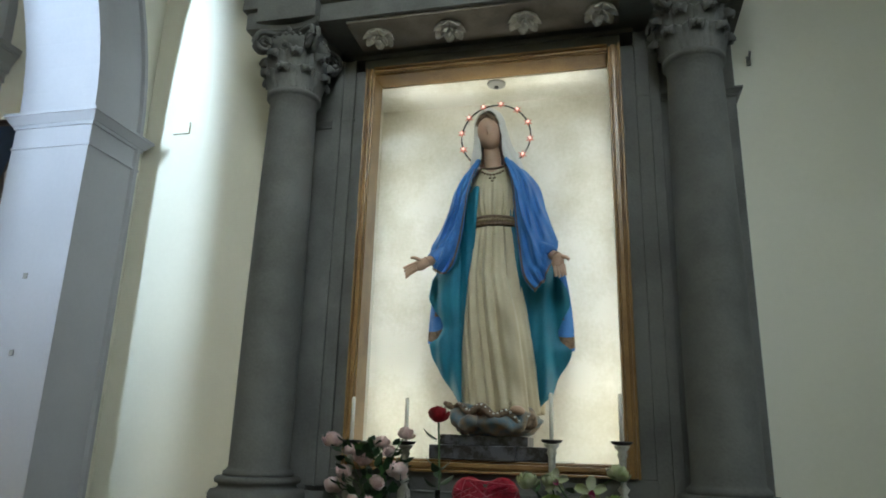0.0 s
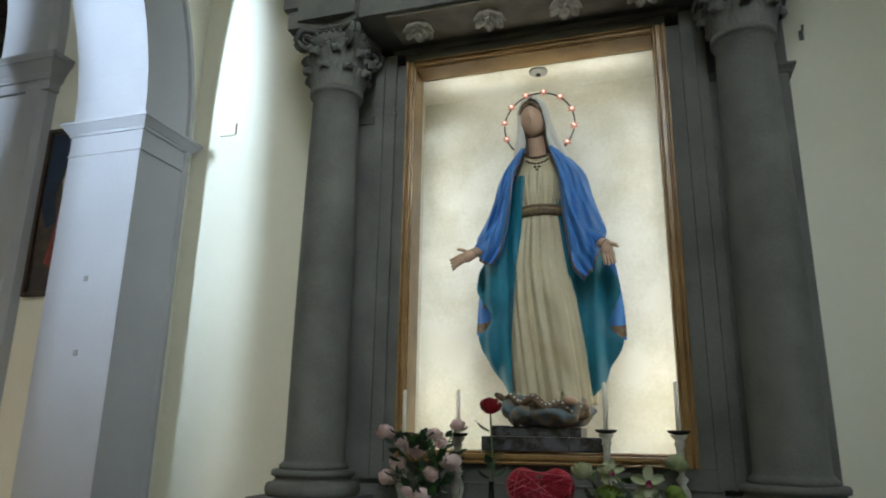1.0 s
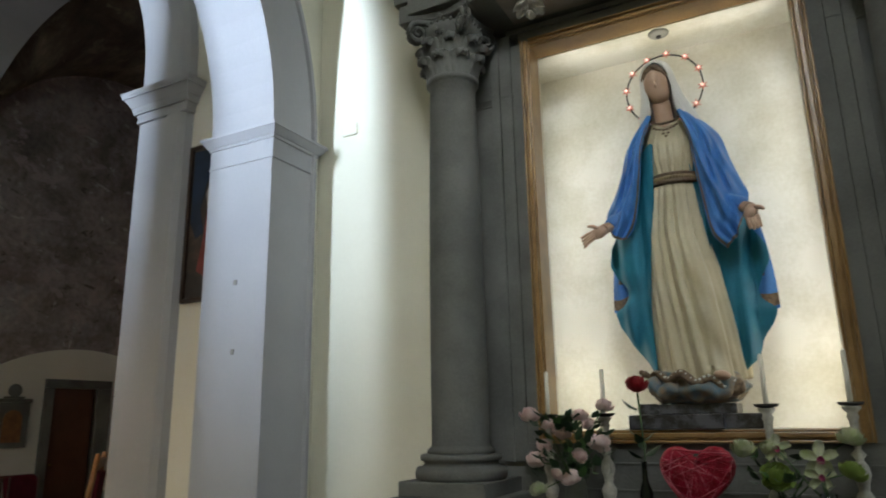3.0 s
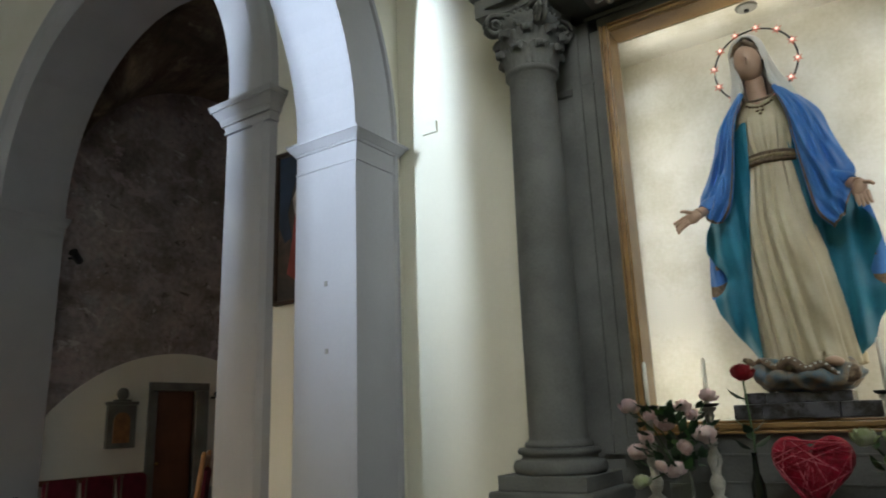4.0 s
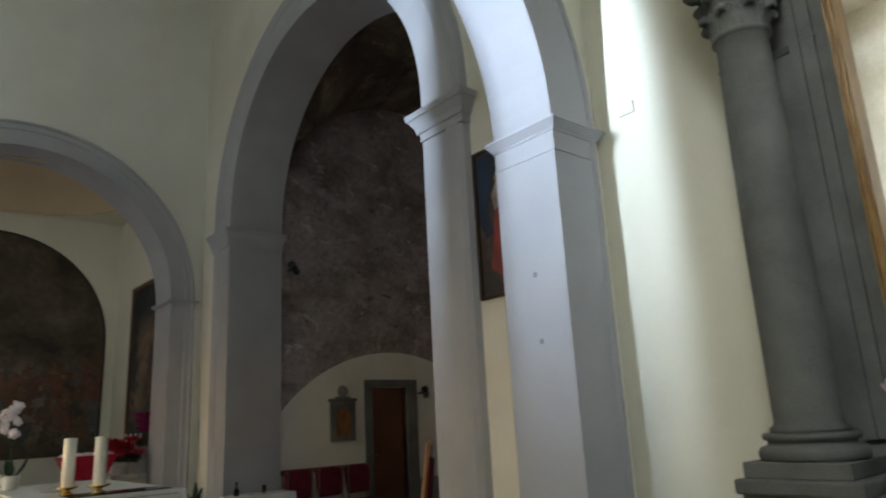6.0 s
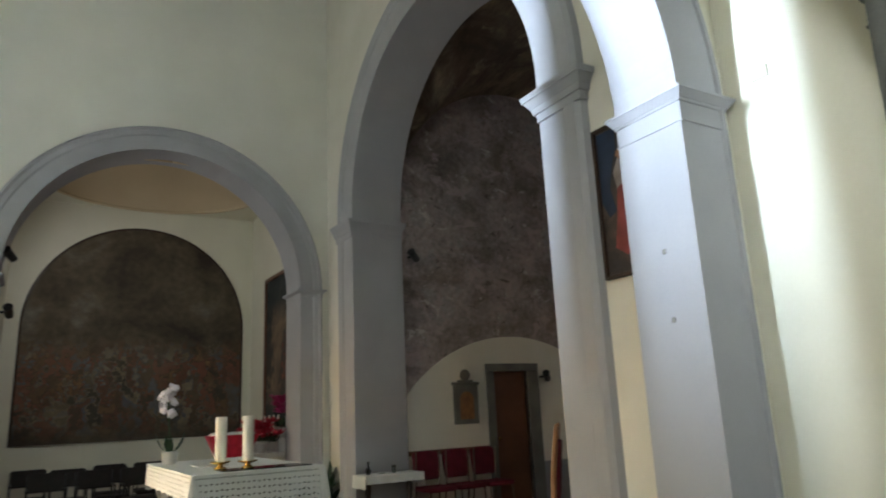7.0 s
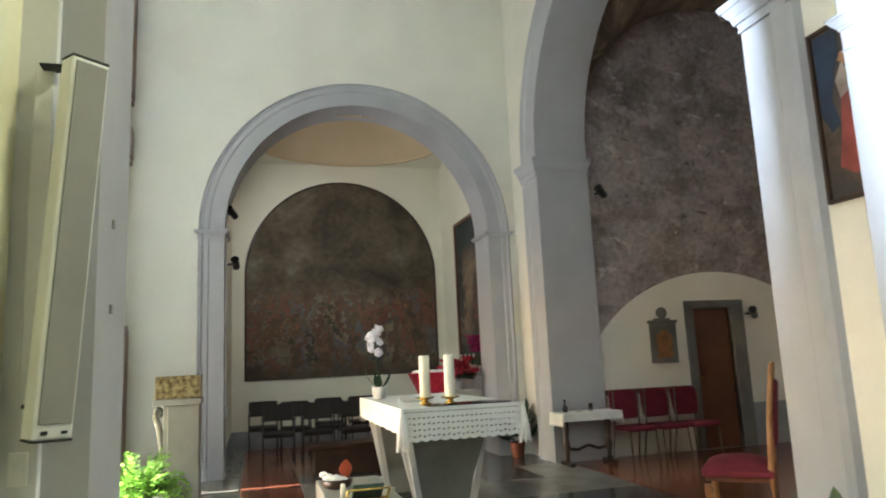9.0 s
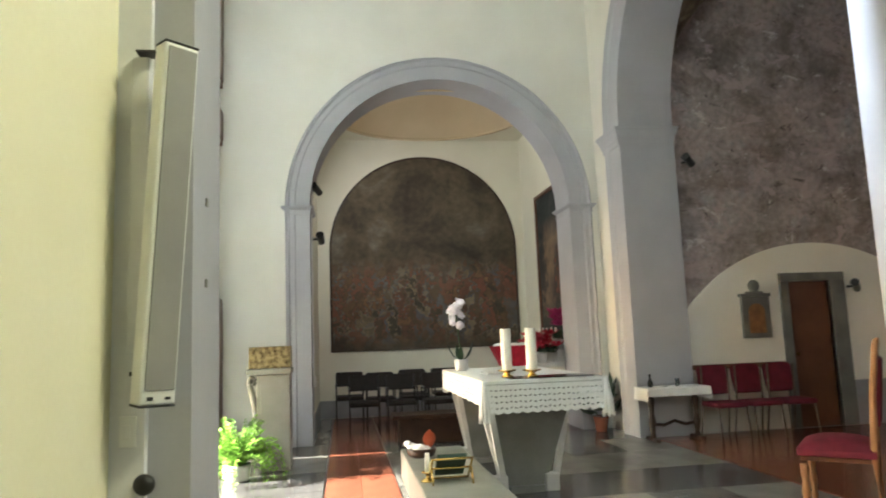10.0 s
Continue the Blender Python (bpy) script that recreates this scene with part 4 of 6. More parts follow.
        for back in (0, 1):
            rr = []
            for k in range(34):
                u = k / 33
                row = []
                for i in range(17):
                    t = i / 16
                    z = 2.56 + (hem + 0.035 * (1 - t) + 0.012 * math.sin(t * 7) - 2.56) * u
                    row.append(bm.verts.new((s * (0.25 + (out - 0.25 - 0.06 * (1 - u) ** 2) * t), 0.016 + 0.022 * t + 0.012 * math.sin(t * 11 + 4 * u) + 0.014 * back, z)))
                rr.append(row)
            for k, (p, q) in enumerate(zip(rr, rr[1:])):
                for i in range(16):
                    f = bm.faces.new((p[i], p[i + 1], q[i + 1], q[i]))
                    f.material_index, f.smooth = (5 if 27 < k < 32 or (19 < k < 22 and i < 12) else 1), True
    # the mantle over shoulders and arms: inner edge, outer edge, from the neck down to the hem
    drapes = {-1: ([(0.064, 3.135), (0.125, 2.985), (0.150, 2.81), (0.175, 2.65), (0.205, 2.52), (0.250, 2.455)], [(0.125, 3.160), (0.235, 3.01), (0.275, 2.86), (0.318, 2.73), (0.360, 2.635), (0.362, 2.57)]),
              1: ([(0.070, 3.135), (0.115, 2.985), (0.130, 2.80), (0.150, 2.60), (0.180, 2.42), (0.245, 2.335)], [(0.130, 3.165), (0.255, 3.01), (0.300, 2.85), (0.340, 2.72), (0.368, 2.635), (0.360, 2.575)])}
    for s, (inner, outer) in drapes.items():
        lo = spline([(x, 0, z) for x, z in inner], [1] * 6, 12)[0]
        hi = spline([(x, 0, z) for x, z in outer], [1] * 6, 12)[0]
        for back in (0, 1):
            rr, cols = [], 60
            for k, (p, q) in enumerate(zip(lo, hi)):
                u = k / (len(lo) - 1)
                row = []
                for i in range(cols):
                    t = 1.45 * i / (cols - 1)
                    c = min(t, 1.0)
                    x, z = p.x + (q.x - p.x) * c, p.z + (q.z - p.z) * c
                    z -= 0.055 * math.sin(math.pi * c) * u ** 5
                    y = -0.132 - 0.02 * u + (0.14 - 0.09 * u) * c ** 2 - (0.02 + 0.055 * u) * math.sin(math.pi * c ** 0.8)
                    grow = min(1.0, u * 2.2) * math.sin(math.pi * min(1.0, c * 0.9 + 0.08))
                    fall = u * (1.0 if s > 0 else 0.7)
                    ridge = 1.1 * (1 - 2 * abs(math.sin(5.2 * c - 4.2 * fall + 0.5)) ** 0.8) + 0.55 * math.sin(21 * c + 8 * u) + 0.45 * math.sin(31 * c - 17 * u + 1.0)
                    y -= 0.027 * grow * ridge
                    if t > 1:
                        x -= (t - 1) * 0.45 * (q.x - p.x)
                        y += (t - 1) * 0.28
                    row.append(bm.verts.new((s * x, y + 0.013 * back, z + 0.004 * back)))
                rr.append(row)
            for k, (p, q) in enumerate(zip(rr, rr[1:])):
                for i in range(cols - 1):
                    f = bm.faces.new((p[i], p[i + 1], q[i + 1], q[i]))
                    f.material_index, f.smooth = (2 if back else 5 if (k > len(lo) - 4 and i < 37) or (1 <= i <= 2 and k > 4) else 1), True
    # cloak over the back and shoulders
    cloak = [(3.12, 0.11, 0.10), (3.06, 0.16, 0.125), (2.95, 0.205, 0.145), (2.6, 0.25, 0.16), (2.2, 0.28, 0.17), (1.8, 0.20, 0.17)]
    rows, n = [], 40
    for k in range(30):
        z = 3.12 - 1.32 * k / 29
        w, d = interp(cloak, z)
        rows.append([((w + 0.010 * math.cos(11 * a)) * math.cos(a), (d + 0.010 * math.cos(11 * a)) * math.sin(a), z) for a in [math.pi * (-0.02 + 1.04 * i / (n - 1)) for i in range(n)]])
    loft(rows, 1, n, False)
    # cuffs and open hands
    for s, (ex, ez), (wx, wz) in ((-1, (0.265, 2.73), (0.318, 2.555)), (1, (0.28, 2.75), (0.328, 2.56))):
        limb([(s * (wx - 0.06), -0.12, wz + 0.035), (s * (wx - 0.01), -0.145, wz + 0.005), (s * (wx + 0.012), -0.16, wz - 0.02)], [0.036, 0.040, 0.036], 1, 0.05)
        limb([(s * wx, -0.15, wz - 0.01), (s * (wx + 0.02), -0.17, wz - 0.025), (s * (wx + 0.04), -0.19, wz - 0.04)], [0.030, 0.027, 0.03], 3)
        hx, hz = wx + 0.065, wz - 0.055
        if s < 0:
            ball(s * hx, -0.20, hz, 0.046, 0.024, 0.034, 3, (0, -25, 0))
            for k in range(4):
                limb([(s * (hx + 0.02), -0.203 - 0.003 * k, hz + 0.012 - 0.013 * k), (s * (hx + 0.065), -0.21, hz - 0.006 - 0.016 * k), (s * (hx + 0.102 - 0.006 * k), -0.213, hz - 0.022 - 0.019 * k)], [0.012, 0.010, 0.006], 3, segs=8)
            limb([(s * hx, -0.21, hz + 0.018), (s * (hx + 0.03), -0.225, hz + 0.032), (s * (hx + 0.055), -0.23, hz + 0.034)], [0.012, 0.010, 0.007], 3, segs=8)
        else:
            ball(s * (hx - 0.02), -0.20, hz - 0.01, 0.032, 0.024, 0.046, 3, (0, 20, 0))
            for k in range(4):
                limb([(s * (hx - 0.038 + 0.015 * k), -0.203, hz - 0.03), (s * (hx - 0.034 + 0.016 * k), -0.212, hz - 0.072), (s * (hx - 0.03 + 0.017 * k), -0.213, hz - 0.105 + 0.006 * abs(k - 1))], [0.012, 0.010, 0.006], 3, segs=8)
            limb([(s * (hx + 0.0), -0.21, hz + 0.01), (s * (hx + 0.025), -0.225, hz + 0.002), (s * (hx + 0.04), -0.23, hz - 0.012)], [0.012, 0.010, 0.007], 3, segs=8)
    # clouded mound with a coiling serpent
    ball(0.025, -0.01, 1.655, 0.225, 0.18, 0.085, 6, rough=0.30)
    ball(-0.15, -0.08, 1.675, 0.075, 0.085, 0.075, 6, rough=0.45)
    ball(-0.10, -0.12, 1.655, 0.07, 0.07, 0.055, 6, rough=0.45)
    ball(0.175, -0.07, 1.675, 0.075, 0.09, 0.062, 6, rough=0.35)
    ball(0.20, -0.10, 1.665, 0.05, 0.05, 0.05, 5, rough=0.4)
    ball(0.06, -0.14, 1.650, 0.10, 0.06, 0.055, 6, rough=0.40)
    ball(0.15, -0.165, 1.715, 0.04, 0.045, 0.024, 3, (0, 10, 0))
    ball(-0.03, -0.16, 1.722, 0.035, 0.045, 0.020, 3, (0, 10, 0))
    coil = [(-0.20 + 0.42 * k / 40, -0.115 - 0.085 * math.sin(math.pi * k / 40), 1.722 + 0.018 * math.sin(k * 0.5) - 0.075 * (k / 40) ** 2 + 0.05 * max(0, k / 40 - 0.85) * 4) for k in range(41)]
    tube(bm, coil, [0.010 + 0.013 * math.sin(math.pi * min(1, k / 36)) for k in range(41)], 9, 5)
    for k in range(4, 40, 2):
        ball(coil[k][0], coil[k][1] - 0.016, coil[k][2] + 0.010, 0.007, 0.005, 0.006, 4)
    limb([(-0.20, -0.115, 1.722), (-0.225, -0.125, 1.738), (-0.25, -0.13, 1.752)], [0.012, 0.019, 0.008], 5)
    return bm


ob = part("statue", statue(), STATUE, None, "painted plaster statue in a cream gown and blue mantle", world_m=pose(-0.53, 3.56, 0))
tagged(ob, category="statue")
ped = empty("statue_pedestal", pose(-0.535, 3.60, n2 + 0.002), "stepped pedestal of dark veined marble blocks", "pedestal")
DMARBLE = material("dark_veined_marble", (0.10, 0.10, 0.115), (0.022, 0.018, 0.017), 0.3, scale=14, bump=0.1, contrast=(0.42, 0.60))
for x0, x1, z0, z1, y0 in ((-0.32, -0.19, 0.0, 0.072, -0.17), (-0.188, 0.14, 0.0, 0.072, -0.19), (0.142, 0.31, 0.0, 0.072, -0.17), (-0.27, -0.172, 0.0725, 0.126, -0.14), (-0.17, 0.20, 0.0725, 0.122, -0.15)):
    part("block", boxed(x0, x1, y0, 0.15, z0, z1, 0.005), DMARBLE, ped)

halo = empty("halo", pose(-0.54, 3.63, 3.375), "dark wire halo with small glowing star lamps", "halo")
part("ring", tube(bmesh.new(), [(0.215 * math.sin(2 * math.pi * k / 48), 0, 0.215 * math.cos(2 * math.pi * k / 48)) for k in range(49)], 0.005, 8), BLACK, halo)
part("stem", tube(bmesh.new(), [(0.0, 0.0, -0.215), (0.0, 0.05, -0.26), (0.01, 0.06, -0.30)], 0.006, 8), BLACK, halo)
GLOW = bpy.data.materials.new("warm_bulb")
GLOW.use_nodes = True
GLOW.node_tree.nodes["Principled BSDF"].inputs["Base Color"].default_value = (0.9, 0.5, 0.4, 1)
GLOW.node_tree.nodes["Principled BSDF"].inputs["Emission Color"].default_value = (1.0, 0.60, 0.48, 1)
GLOW.node_tree.nodes["Principled BSDF"].inputs["Emission Strength"].default_value = 0.42
COPPER = material("rosy_metal", (0.75, 0.30, 0.22), (0.62, 0.22, 0.16), 0.4, metal=0.0, scale=9, bump=0.05)
for k in range(12):
    a = 2 * math.pi * (k + 0.3) / 12
    bm = bmesh.new()
    pts = [bm.verts.new(((0.031 if i % 2 == 0 else 0.013) * math.sin(math.pi * i / 6), -0.004, (0.031 if i % 2 == 0 else 0.013) * math.cos(math.pi * i / 6))) for i in range(12)]
    tip, tail = bm.verts.new((0, -0.014, 0)), bm.verts.new((0, 0.004, 0))
    for i in range(12):
        bm.faces.new((pts[i], pts[(i + 1) % 12], tip)), bm.faces.new((pts[i], pts[(i + 1) % 12], tail))
    st = part("star", bm, COPPER, halo, "star with a lit bulb", world_m=pose(0.215 * math.sin(a), -0.008, 0.215 * math.cos(a)))
    bm = bmesh.new()
    bmesh.ops.create_icosphere(bm, subdivisions=2, radius=0.009, matrix=pose(0, -0.017, 0))
    part("bulb", bm, GLOW, st, "glowing warm bulb", True)

# ---------------------------------------------------------------- flowers, candles and heart on the side altar
SHELF = 1.08
PINK = material("pale_pink_petal", (0.78, 0.63, 0.62), (0.68, 0.48, 0.46), 0.6, scale=18, bump=0.1)
REDP = material("dark_red_petal", (0.30, 0.008, 0.018), (0.18, 0.004, 0.01), 0.6, scale=18, bump=0.1)
WHITEP = material("greenish_white_petal", (0.50, 0.51, 0.37), (0.36, 0.41, 0.20), 0.6, scale=14, bump=0.1)
LIMEP = material("lime_green_petal", (0.27, 0.36, 0.09), (0.17, 0.25, 0.05), 0.6, scale=14, bump=0.1)
PURPLE = material("purple_lip", (0.28, 0.03, 0.10), (0.16, 0.02, 0.06), 0.6, scale=14, bump=0.1)
DLEAF = material("dark_green_leaf", (0.022, 0.050, 0.020), (0.012, 0.030, 0.012), 0.45, scale=12, bump=0.1)
STEM = material("green_stem", (0.06, 0.11, 0.04), (0.04, 0.08, 0.03), 0.6, scale=12, bump=0.1)
GLASS = bpy.data.materials.new("clear_glass")
GLASS.use_nodes = True
gb = GLASS.node_tree.nodes["Principled BSDF"]
gb.inputs["Transmission Weight"].default_value, gb.inputs["Roughness"].default_value, gb.inputs["Base Color"].default_value = 1.0, 0.03, (0.85, 0.90, 0.88, 1)
DGLASS = material("dark_green_glass", (0.01, 0.014, 0.01), (0.006, 0.008, 0.006), 0.08, scale=5, bump=0.0)


def petal(bm, m, w, h, cup, mat=0):
    rows, cols, g = 4, 4, []
    for i in range(rows):
        t = i / (rows - 1)
        wid = w * math.sin(math.pi * (0.12 + 0.70 * t))
        g.append([bm.verts.new(m @ Vector(((j / 3 - 0.5) * wid, cup * (t * (1 - t) * 2.4 - 0.55 * t * t * t) - cup * 0.8 * (2 * abs(j / 3 - 0.5)) ** 2, h * t))) for j in range(cols)])
    for a, b in zip(g, g[1:]):
        for j in range(cols - 1):
            f = bm.faces.new((a[j], a[j + 1], b[j + 1], b[j]))
            f.smooth, f.material_index = True, mat


def bloom(r, seed, spread=1.0):
    """A rose: petals in closing whorls."""
    rr = random.Random(seed)
    bm = bmesh.new()
    for n, tilt, k, h in ((5, 8, 0.25, 0.95), (5, 20, 0.40, 1.0), (6, 34, 0.55, 1.0), (7, 52, 0.62, 0.95)):
        for i in range(n):
            a = 360 * i / n + rr.uniform(-18, 18) + tilt * 3
            m = pose(0, 0, 0, 0, 0, a) @ pose(0, r * 0.12 * k, 0, -tilt * spread * rr.uniform(0.85, 1.15), 0, 0)
            petal(bm, m, r * (1.0 + 0.6 * k), r * 1.5 * h, r * 0.45)
    return bm


def leaf(bm, m, w, h, bend=0.2, mat=0):
    g, n = [], 6
    for i in range(n):
        t = i / (n - 1)
        wid = w * math.sin(math.pi * (0.06 + 0.92 * t)) * 0.5
        y, z = -bend * h * t * t, h * t
        g.append([bm.verts.new(m @ Vector(p)) for p in ((-wid, y + 0.15 * wid, z), (0, y - 0.1 * wid, z), (wid, y + 0.15 * wid, z))])
    for a, b in zip(g, g[1:]):
        for j in range(2):
            f = bm.faces.new((a[j], a[j + 1], b[j + 1], b[j]))
            f.smooth, f.material_index = True, mat


def leaves(n, spread, height, size, seed, low=0.0, two=False):
    rr, bm = random.Random(seed), bmesh.new()
    for _ in range(n):
        a, r = rr.uniform(0, 360), spread * math.sqrt(rr.random())
        m = pose(0, 0, 0, 0, 0, a) @ pose(0, r, low + (height - low) * rr.random(), rr.uniform(-110, -20), rr.uniform(-40, 40), 0)
        leaf(bm, m, size * rr.uniform(0.5, 0.72), size * rr.uniform(0.7, 1.1), rr.uniform(0.1, 0.5), 1 if two and rr.random() < 0.35 else 0)
    return bm


def bouquet(name, label, at, blooms, seed, vase_mat, vase_prof, green=70):
    """Blooms of (x, y, z, radius, material, tilt) above a vase that stands at a point."""
    ob = empty(name, pose(*at), label, "flowers")
    part("vase", lathe(bmesh.new(), vase_prof, 20), vase_mat, ob)
    top = vase_prof[-1][1]
    for i, (x, y, z, r, mat, tilt) in enumerate(blooms):
        dx, dy, dz = x - at[0], y - at[1], z - at[2]
        tube_pts = [(0, 0, top - 0.05), (dx * 0.45, dy * 0.45, top + (dz - top) * 0.55), (dx, dy, dz - r * 0.2)]
        part("stem", tube(bmesh.new(), tube_pts, 0.0035, 6), STEM, ob)
        part("bloom", bloom(r, seed + i, 1.4), mat, ob, world_m=pose(dx, dy, dz - r * 0.6, tilt, tilt * 0.4 * (-1) ** i, 40 * i))
    if green:
        part("foliage", leaves(green, 0.17, max(b[2] for b in blooms) - at[2] - 0.04, 0.062, seed, top * 0.8, True), [DLEAF, GLEAF], ob, "dark green leaves")
    return ob


VASE = [(0.045, 0.0), (0.05, 0.01), (0.055, 0.08), (0.05, 0.14), (0.062, 0.19)]
bouquet("rose_bouquet", "pale pink roses with dark leaves in a glass vase", (-1.07, 3.16, SHELF),
        [(-1.277, 3.12, 1.545, 0.039, PINK, 20), (-1.10, 3.10, 1.468, 0.041, PINK, 35), (-1.025, 3.15, 1.535, 0.035, PINK, 5), (-0.905, 3.15, 1.58, 0.035, PINK, 5), (-0.925, 3.10, 1.41, 0.041, PINK, 30), (-1.245, 3.10, 1.33, 0.041, PINK, 30), (-1.05, 3.05, 1.255, 0.039, PINK, 20), (-1.21, 3.04, 1.20, 0.036, WHITEP, 20), (-1.16, 3.08, 1.50, 0.028, PINK, 15), (-0.97, 3.12, 1.50, 0.026, PINK, 40), (-1.20, 3.08, 1.40, 0.030, PINK, 45), (-1.02, 3.06, 1.36, 0.030, PINK, 50), (-1.13, 3.04, 1.27, 0.028, PINK, 35)], 11, GLASS, VASE, 120)
one = empty("single_rose", pose(-0.735, 3.15, SHELF), "single dark red rose in a slim dark bottle vase", "flowers")
part("vase", lathe(bmesh.new(), [(0.028, 0), (0.03, 0.01), (0.03, 0.11), (0.014, 0.16), (0.012, 0.24), (0.016, 0.245)], 18), DGLASS, one)
part("stem", tube(bmesh.new(), [(0, 0, 0.1), (0.008, 0, 0.3), (-0.004, 0, 0.57)], 0.005, 6), STEM, one)
part("bloom", bloom(0.045, 77, 1.25), REDP, one, world_m=pose(-0.004, 0, 0.565, 12, 0, 0))
bm = bmesh.new()
for z, a, s in ((0.48, 100, 0.085), (0.47, 70, 0.06), (0.35, 80, 0.075), (0.34, 260, 0.08), (0.33, 180, 0.07), (0.30, 20, 0.075), (0.27, 300, 0.08), (0.26, 120, 0.07)):
    leaf(bm, pose(0, 0, z, 0, 0, a) @ pose(0, 0.008, 0, -70, 20, 0), s * 0.6, s, 0.3)
part("foliage", bm, DLEAF, one, "dark green leaves")
bouquet("lisianthus_bouquet", "greenish-white lisianthus blooms in a low vase", (-0.16, 3.12, SHELF),
        [(-0.30, 3.10, 1.385, 0.042, WHITEP, 10), (-0.185, 3.05, 1.285, 0.052, LIMEP, 35), (0.085, 3.08, 1.30, 0.042, LIMEP, 25), (0.10, 3.10, 1.43, 0.042, WHITEP, 20), (-0.19, 3.08, 1.39, 0.036, WHITEP, 25)], 31, GLASS, [(0.05, 0), (0.055, 0.01), (0.05, 0.09), (0.06, 0.12)], 26)
orch = empty("orchid_spray", pose(0.0, 3.10, SHELF), "spray of pale green orchids with purple lips", "flowers")
part("vase", lathe(bmesh.new(), [(0.03, 0), (0.033, 0.01), (0.03, 0.10), (0.035, 0.13)], 16), GLASS, orch)
for x, z, s in ((-0.17, 0.31, 0.05), (-0.015, 0.27, 0.062), (-0.02, 0.20, 0.05)):
    part("stem", tube(bmesh.new(), [(0, 0, 0.08), (x * 0.6, -0.02, z * 0.7), (x, -0.03, z)], 0.004, 6), STEM, orch)
    bm = bmesh.new()
    for a in (0, 72, 144, 216, 288):
        petal(bm, pose(0, 0, 0, 90, 0, 0) @ pose(0, 0, 0, 0, a, 0) @ pose(0, 0, 0.004, -15, 0, 0), s * 0.75, s * 1.1, 0.012, 0)
    petal(bm, pose(0, -0.012, -0.006, 70, 0, 0) @ pose(0, 0, 0, 0, 180, 0), s * 0.5, s * 0.5, 0.016, 1)
    part("bloom", bm, [WHITEP, PURPLE], orch, world_m=pose(x, -0.04, z, -70, 0, 15))

heart = empty("wicker_heart", pose(-0.51, 3.20, SHELF), "crimson woven wicker heart with pale strands", "ornament")


def heart_pt(t, s=1.0):
    x = 16 * math.sin(t) ** 3
    y = 13 * math.cos(t) - 5 * math.cos(2 * t) - 2 * math.cos(3 * t) - math.cos(4 * t)
    return x * 0.0103 * s, (y + 17) * 0.0108 * s


HEARTRED = material("crimson_wicker", (0.42, 0.012, 0.045), (0.24, 0.006, 0.022), 0.55, scale=25, bump=0.4)
PALESTR = material("pink_wicker", (0.62, 0.18, 0.22), (0.45, 0.08, 0.12), 0.55, scale=25, bump=0.2)
bm = bmesh.new()
rings = []
for s, y in ((0.35, -0.055), (0.7, -0.045), (0.92, -0.02), (1.0, 0.0), (0.92, 0.02), (0.7, 0.045), (0.35, 0.055)):
    rings.append([bm.verts.new((heart_pt(2 * math.pi * i / 40)[0] * s, y, 0.17 + (heart_pt(2 * math.pi * i / 40)[1] - 0.17) * s)) for i in range(40)])
for a, b in zip(rings, rings[1:]):
    for i in range(40):
        bm.faces.new((a[i], a[(i + 1) % 40], b[(i + 1) % 40], b[i])).smooth = True
bm.faces.new(rings[0]), bm.faces.new(rings[-1])
part("body", bm, HEARTRED, heart)
rr = random.Random(8)
for mat, n in ((HEARTRED, 70), (PALESTR, 22)):
    bm = bmesh.new()
    for _ in range(n):
        (x0, z0), (x1, z1) = heart_pt(rr.uniform(0, 6.28), 0.97), heart_pt(rr.uniform(0, 6.28), 0.97)
        pts = [(x0 + (x1 - x0) * t, -0.012 - 0.055 * math.sin(math.pi * t) ** 0.6, z0 + (z1 - z0) * t) for t in (0, 0.15, 0.35, 0.5, 0.65, 0.85, 1)]
        pts = [p for p in pts if p[2] > 0.012]
        if len(pts) > 2 and abs(x1 - x0) + abs(z1 - z0) > 0.1:
            tube(bm, pts, 0.0022, 4)
    part("strand", bm, mat, heart, "woven strands")

SILVERED = material("silvered_white_wood", (0.58, 0.56, 0.50), (0.34, 0.32, 0.28), 0.5, scale=18, bump=0.2)
for x, z, y in ((-1.212, 1.53, 3.22), (-0.928, 1.53, 3.24), (-0.19, 1.555, 3.15), (0.13, 1.555, 3.15)):
    h = z - SHELF
    cs = empty("candlestick", pose(x, y, SHELF), "white turned candlestick with a slender candle and dark drip tray", "candlestick", "altar candlesticks")
    prof = [(0.055, 0.0), (0.058, 0.015), (0.045, 0.03), (0.02, 0.05), (0.032, 0.08), (0.036, 0.11), (0.02, 0.14), (0.024, 0.17), (0.034, 0.20), (0.03, 0.23), (0.014, 0.26), (0.028, 0.28), (0.012, 0.30), (0.016, 0.36), (0.017, h - 0.06), (0.024, h - 0.045), (0.018, h - 0.03), (0.034, h - 0.012), (0.036, h - 0.002)]
    part("stick", lathe(bmesh.new(), prof, 20), SILVERED, cs)
    part("drip_tray", lathe(bmesh.new(), [(0.02, h - 0.002), (0.045, h + 0.004), (0.052, h + 0.016), (0.047, h + 0.014), (0.01, h + 0.006)], 18), BLACK, cs, "dark metal drip tray")
    part("candle", lathe(bmesh.new(), [(0.0105, h + 0.006), (0.0095, h + 0.225), (0.004, h + 0.232)], 14), WAX, cs, "slender white candle")

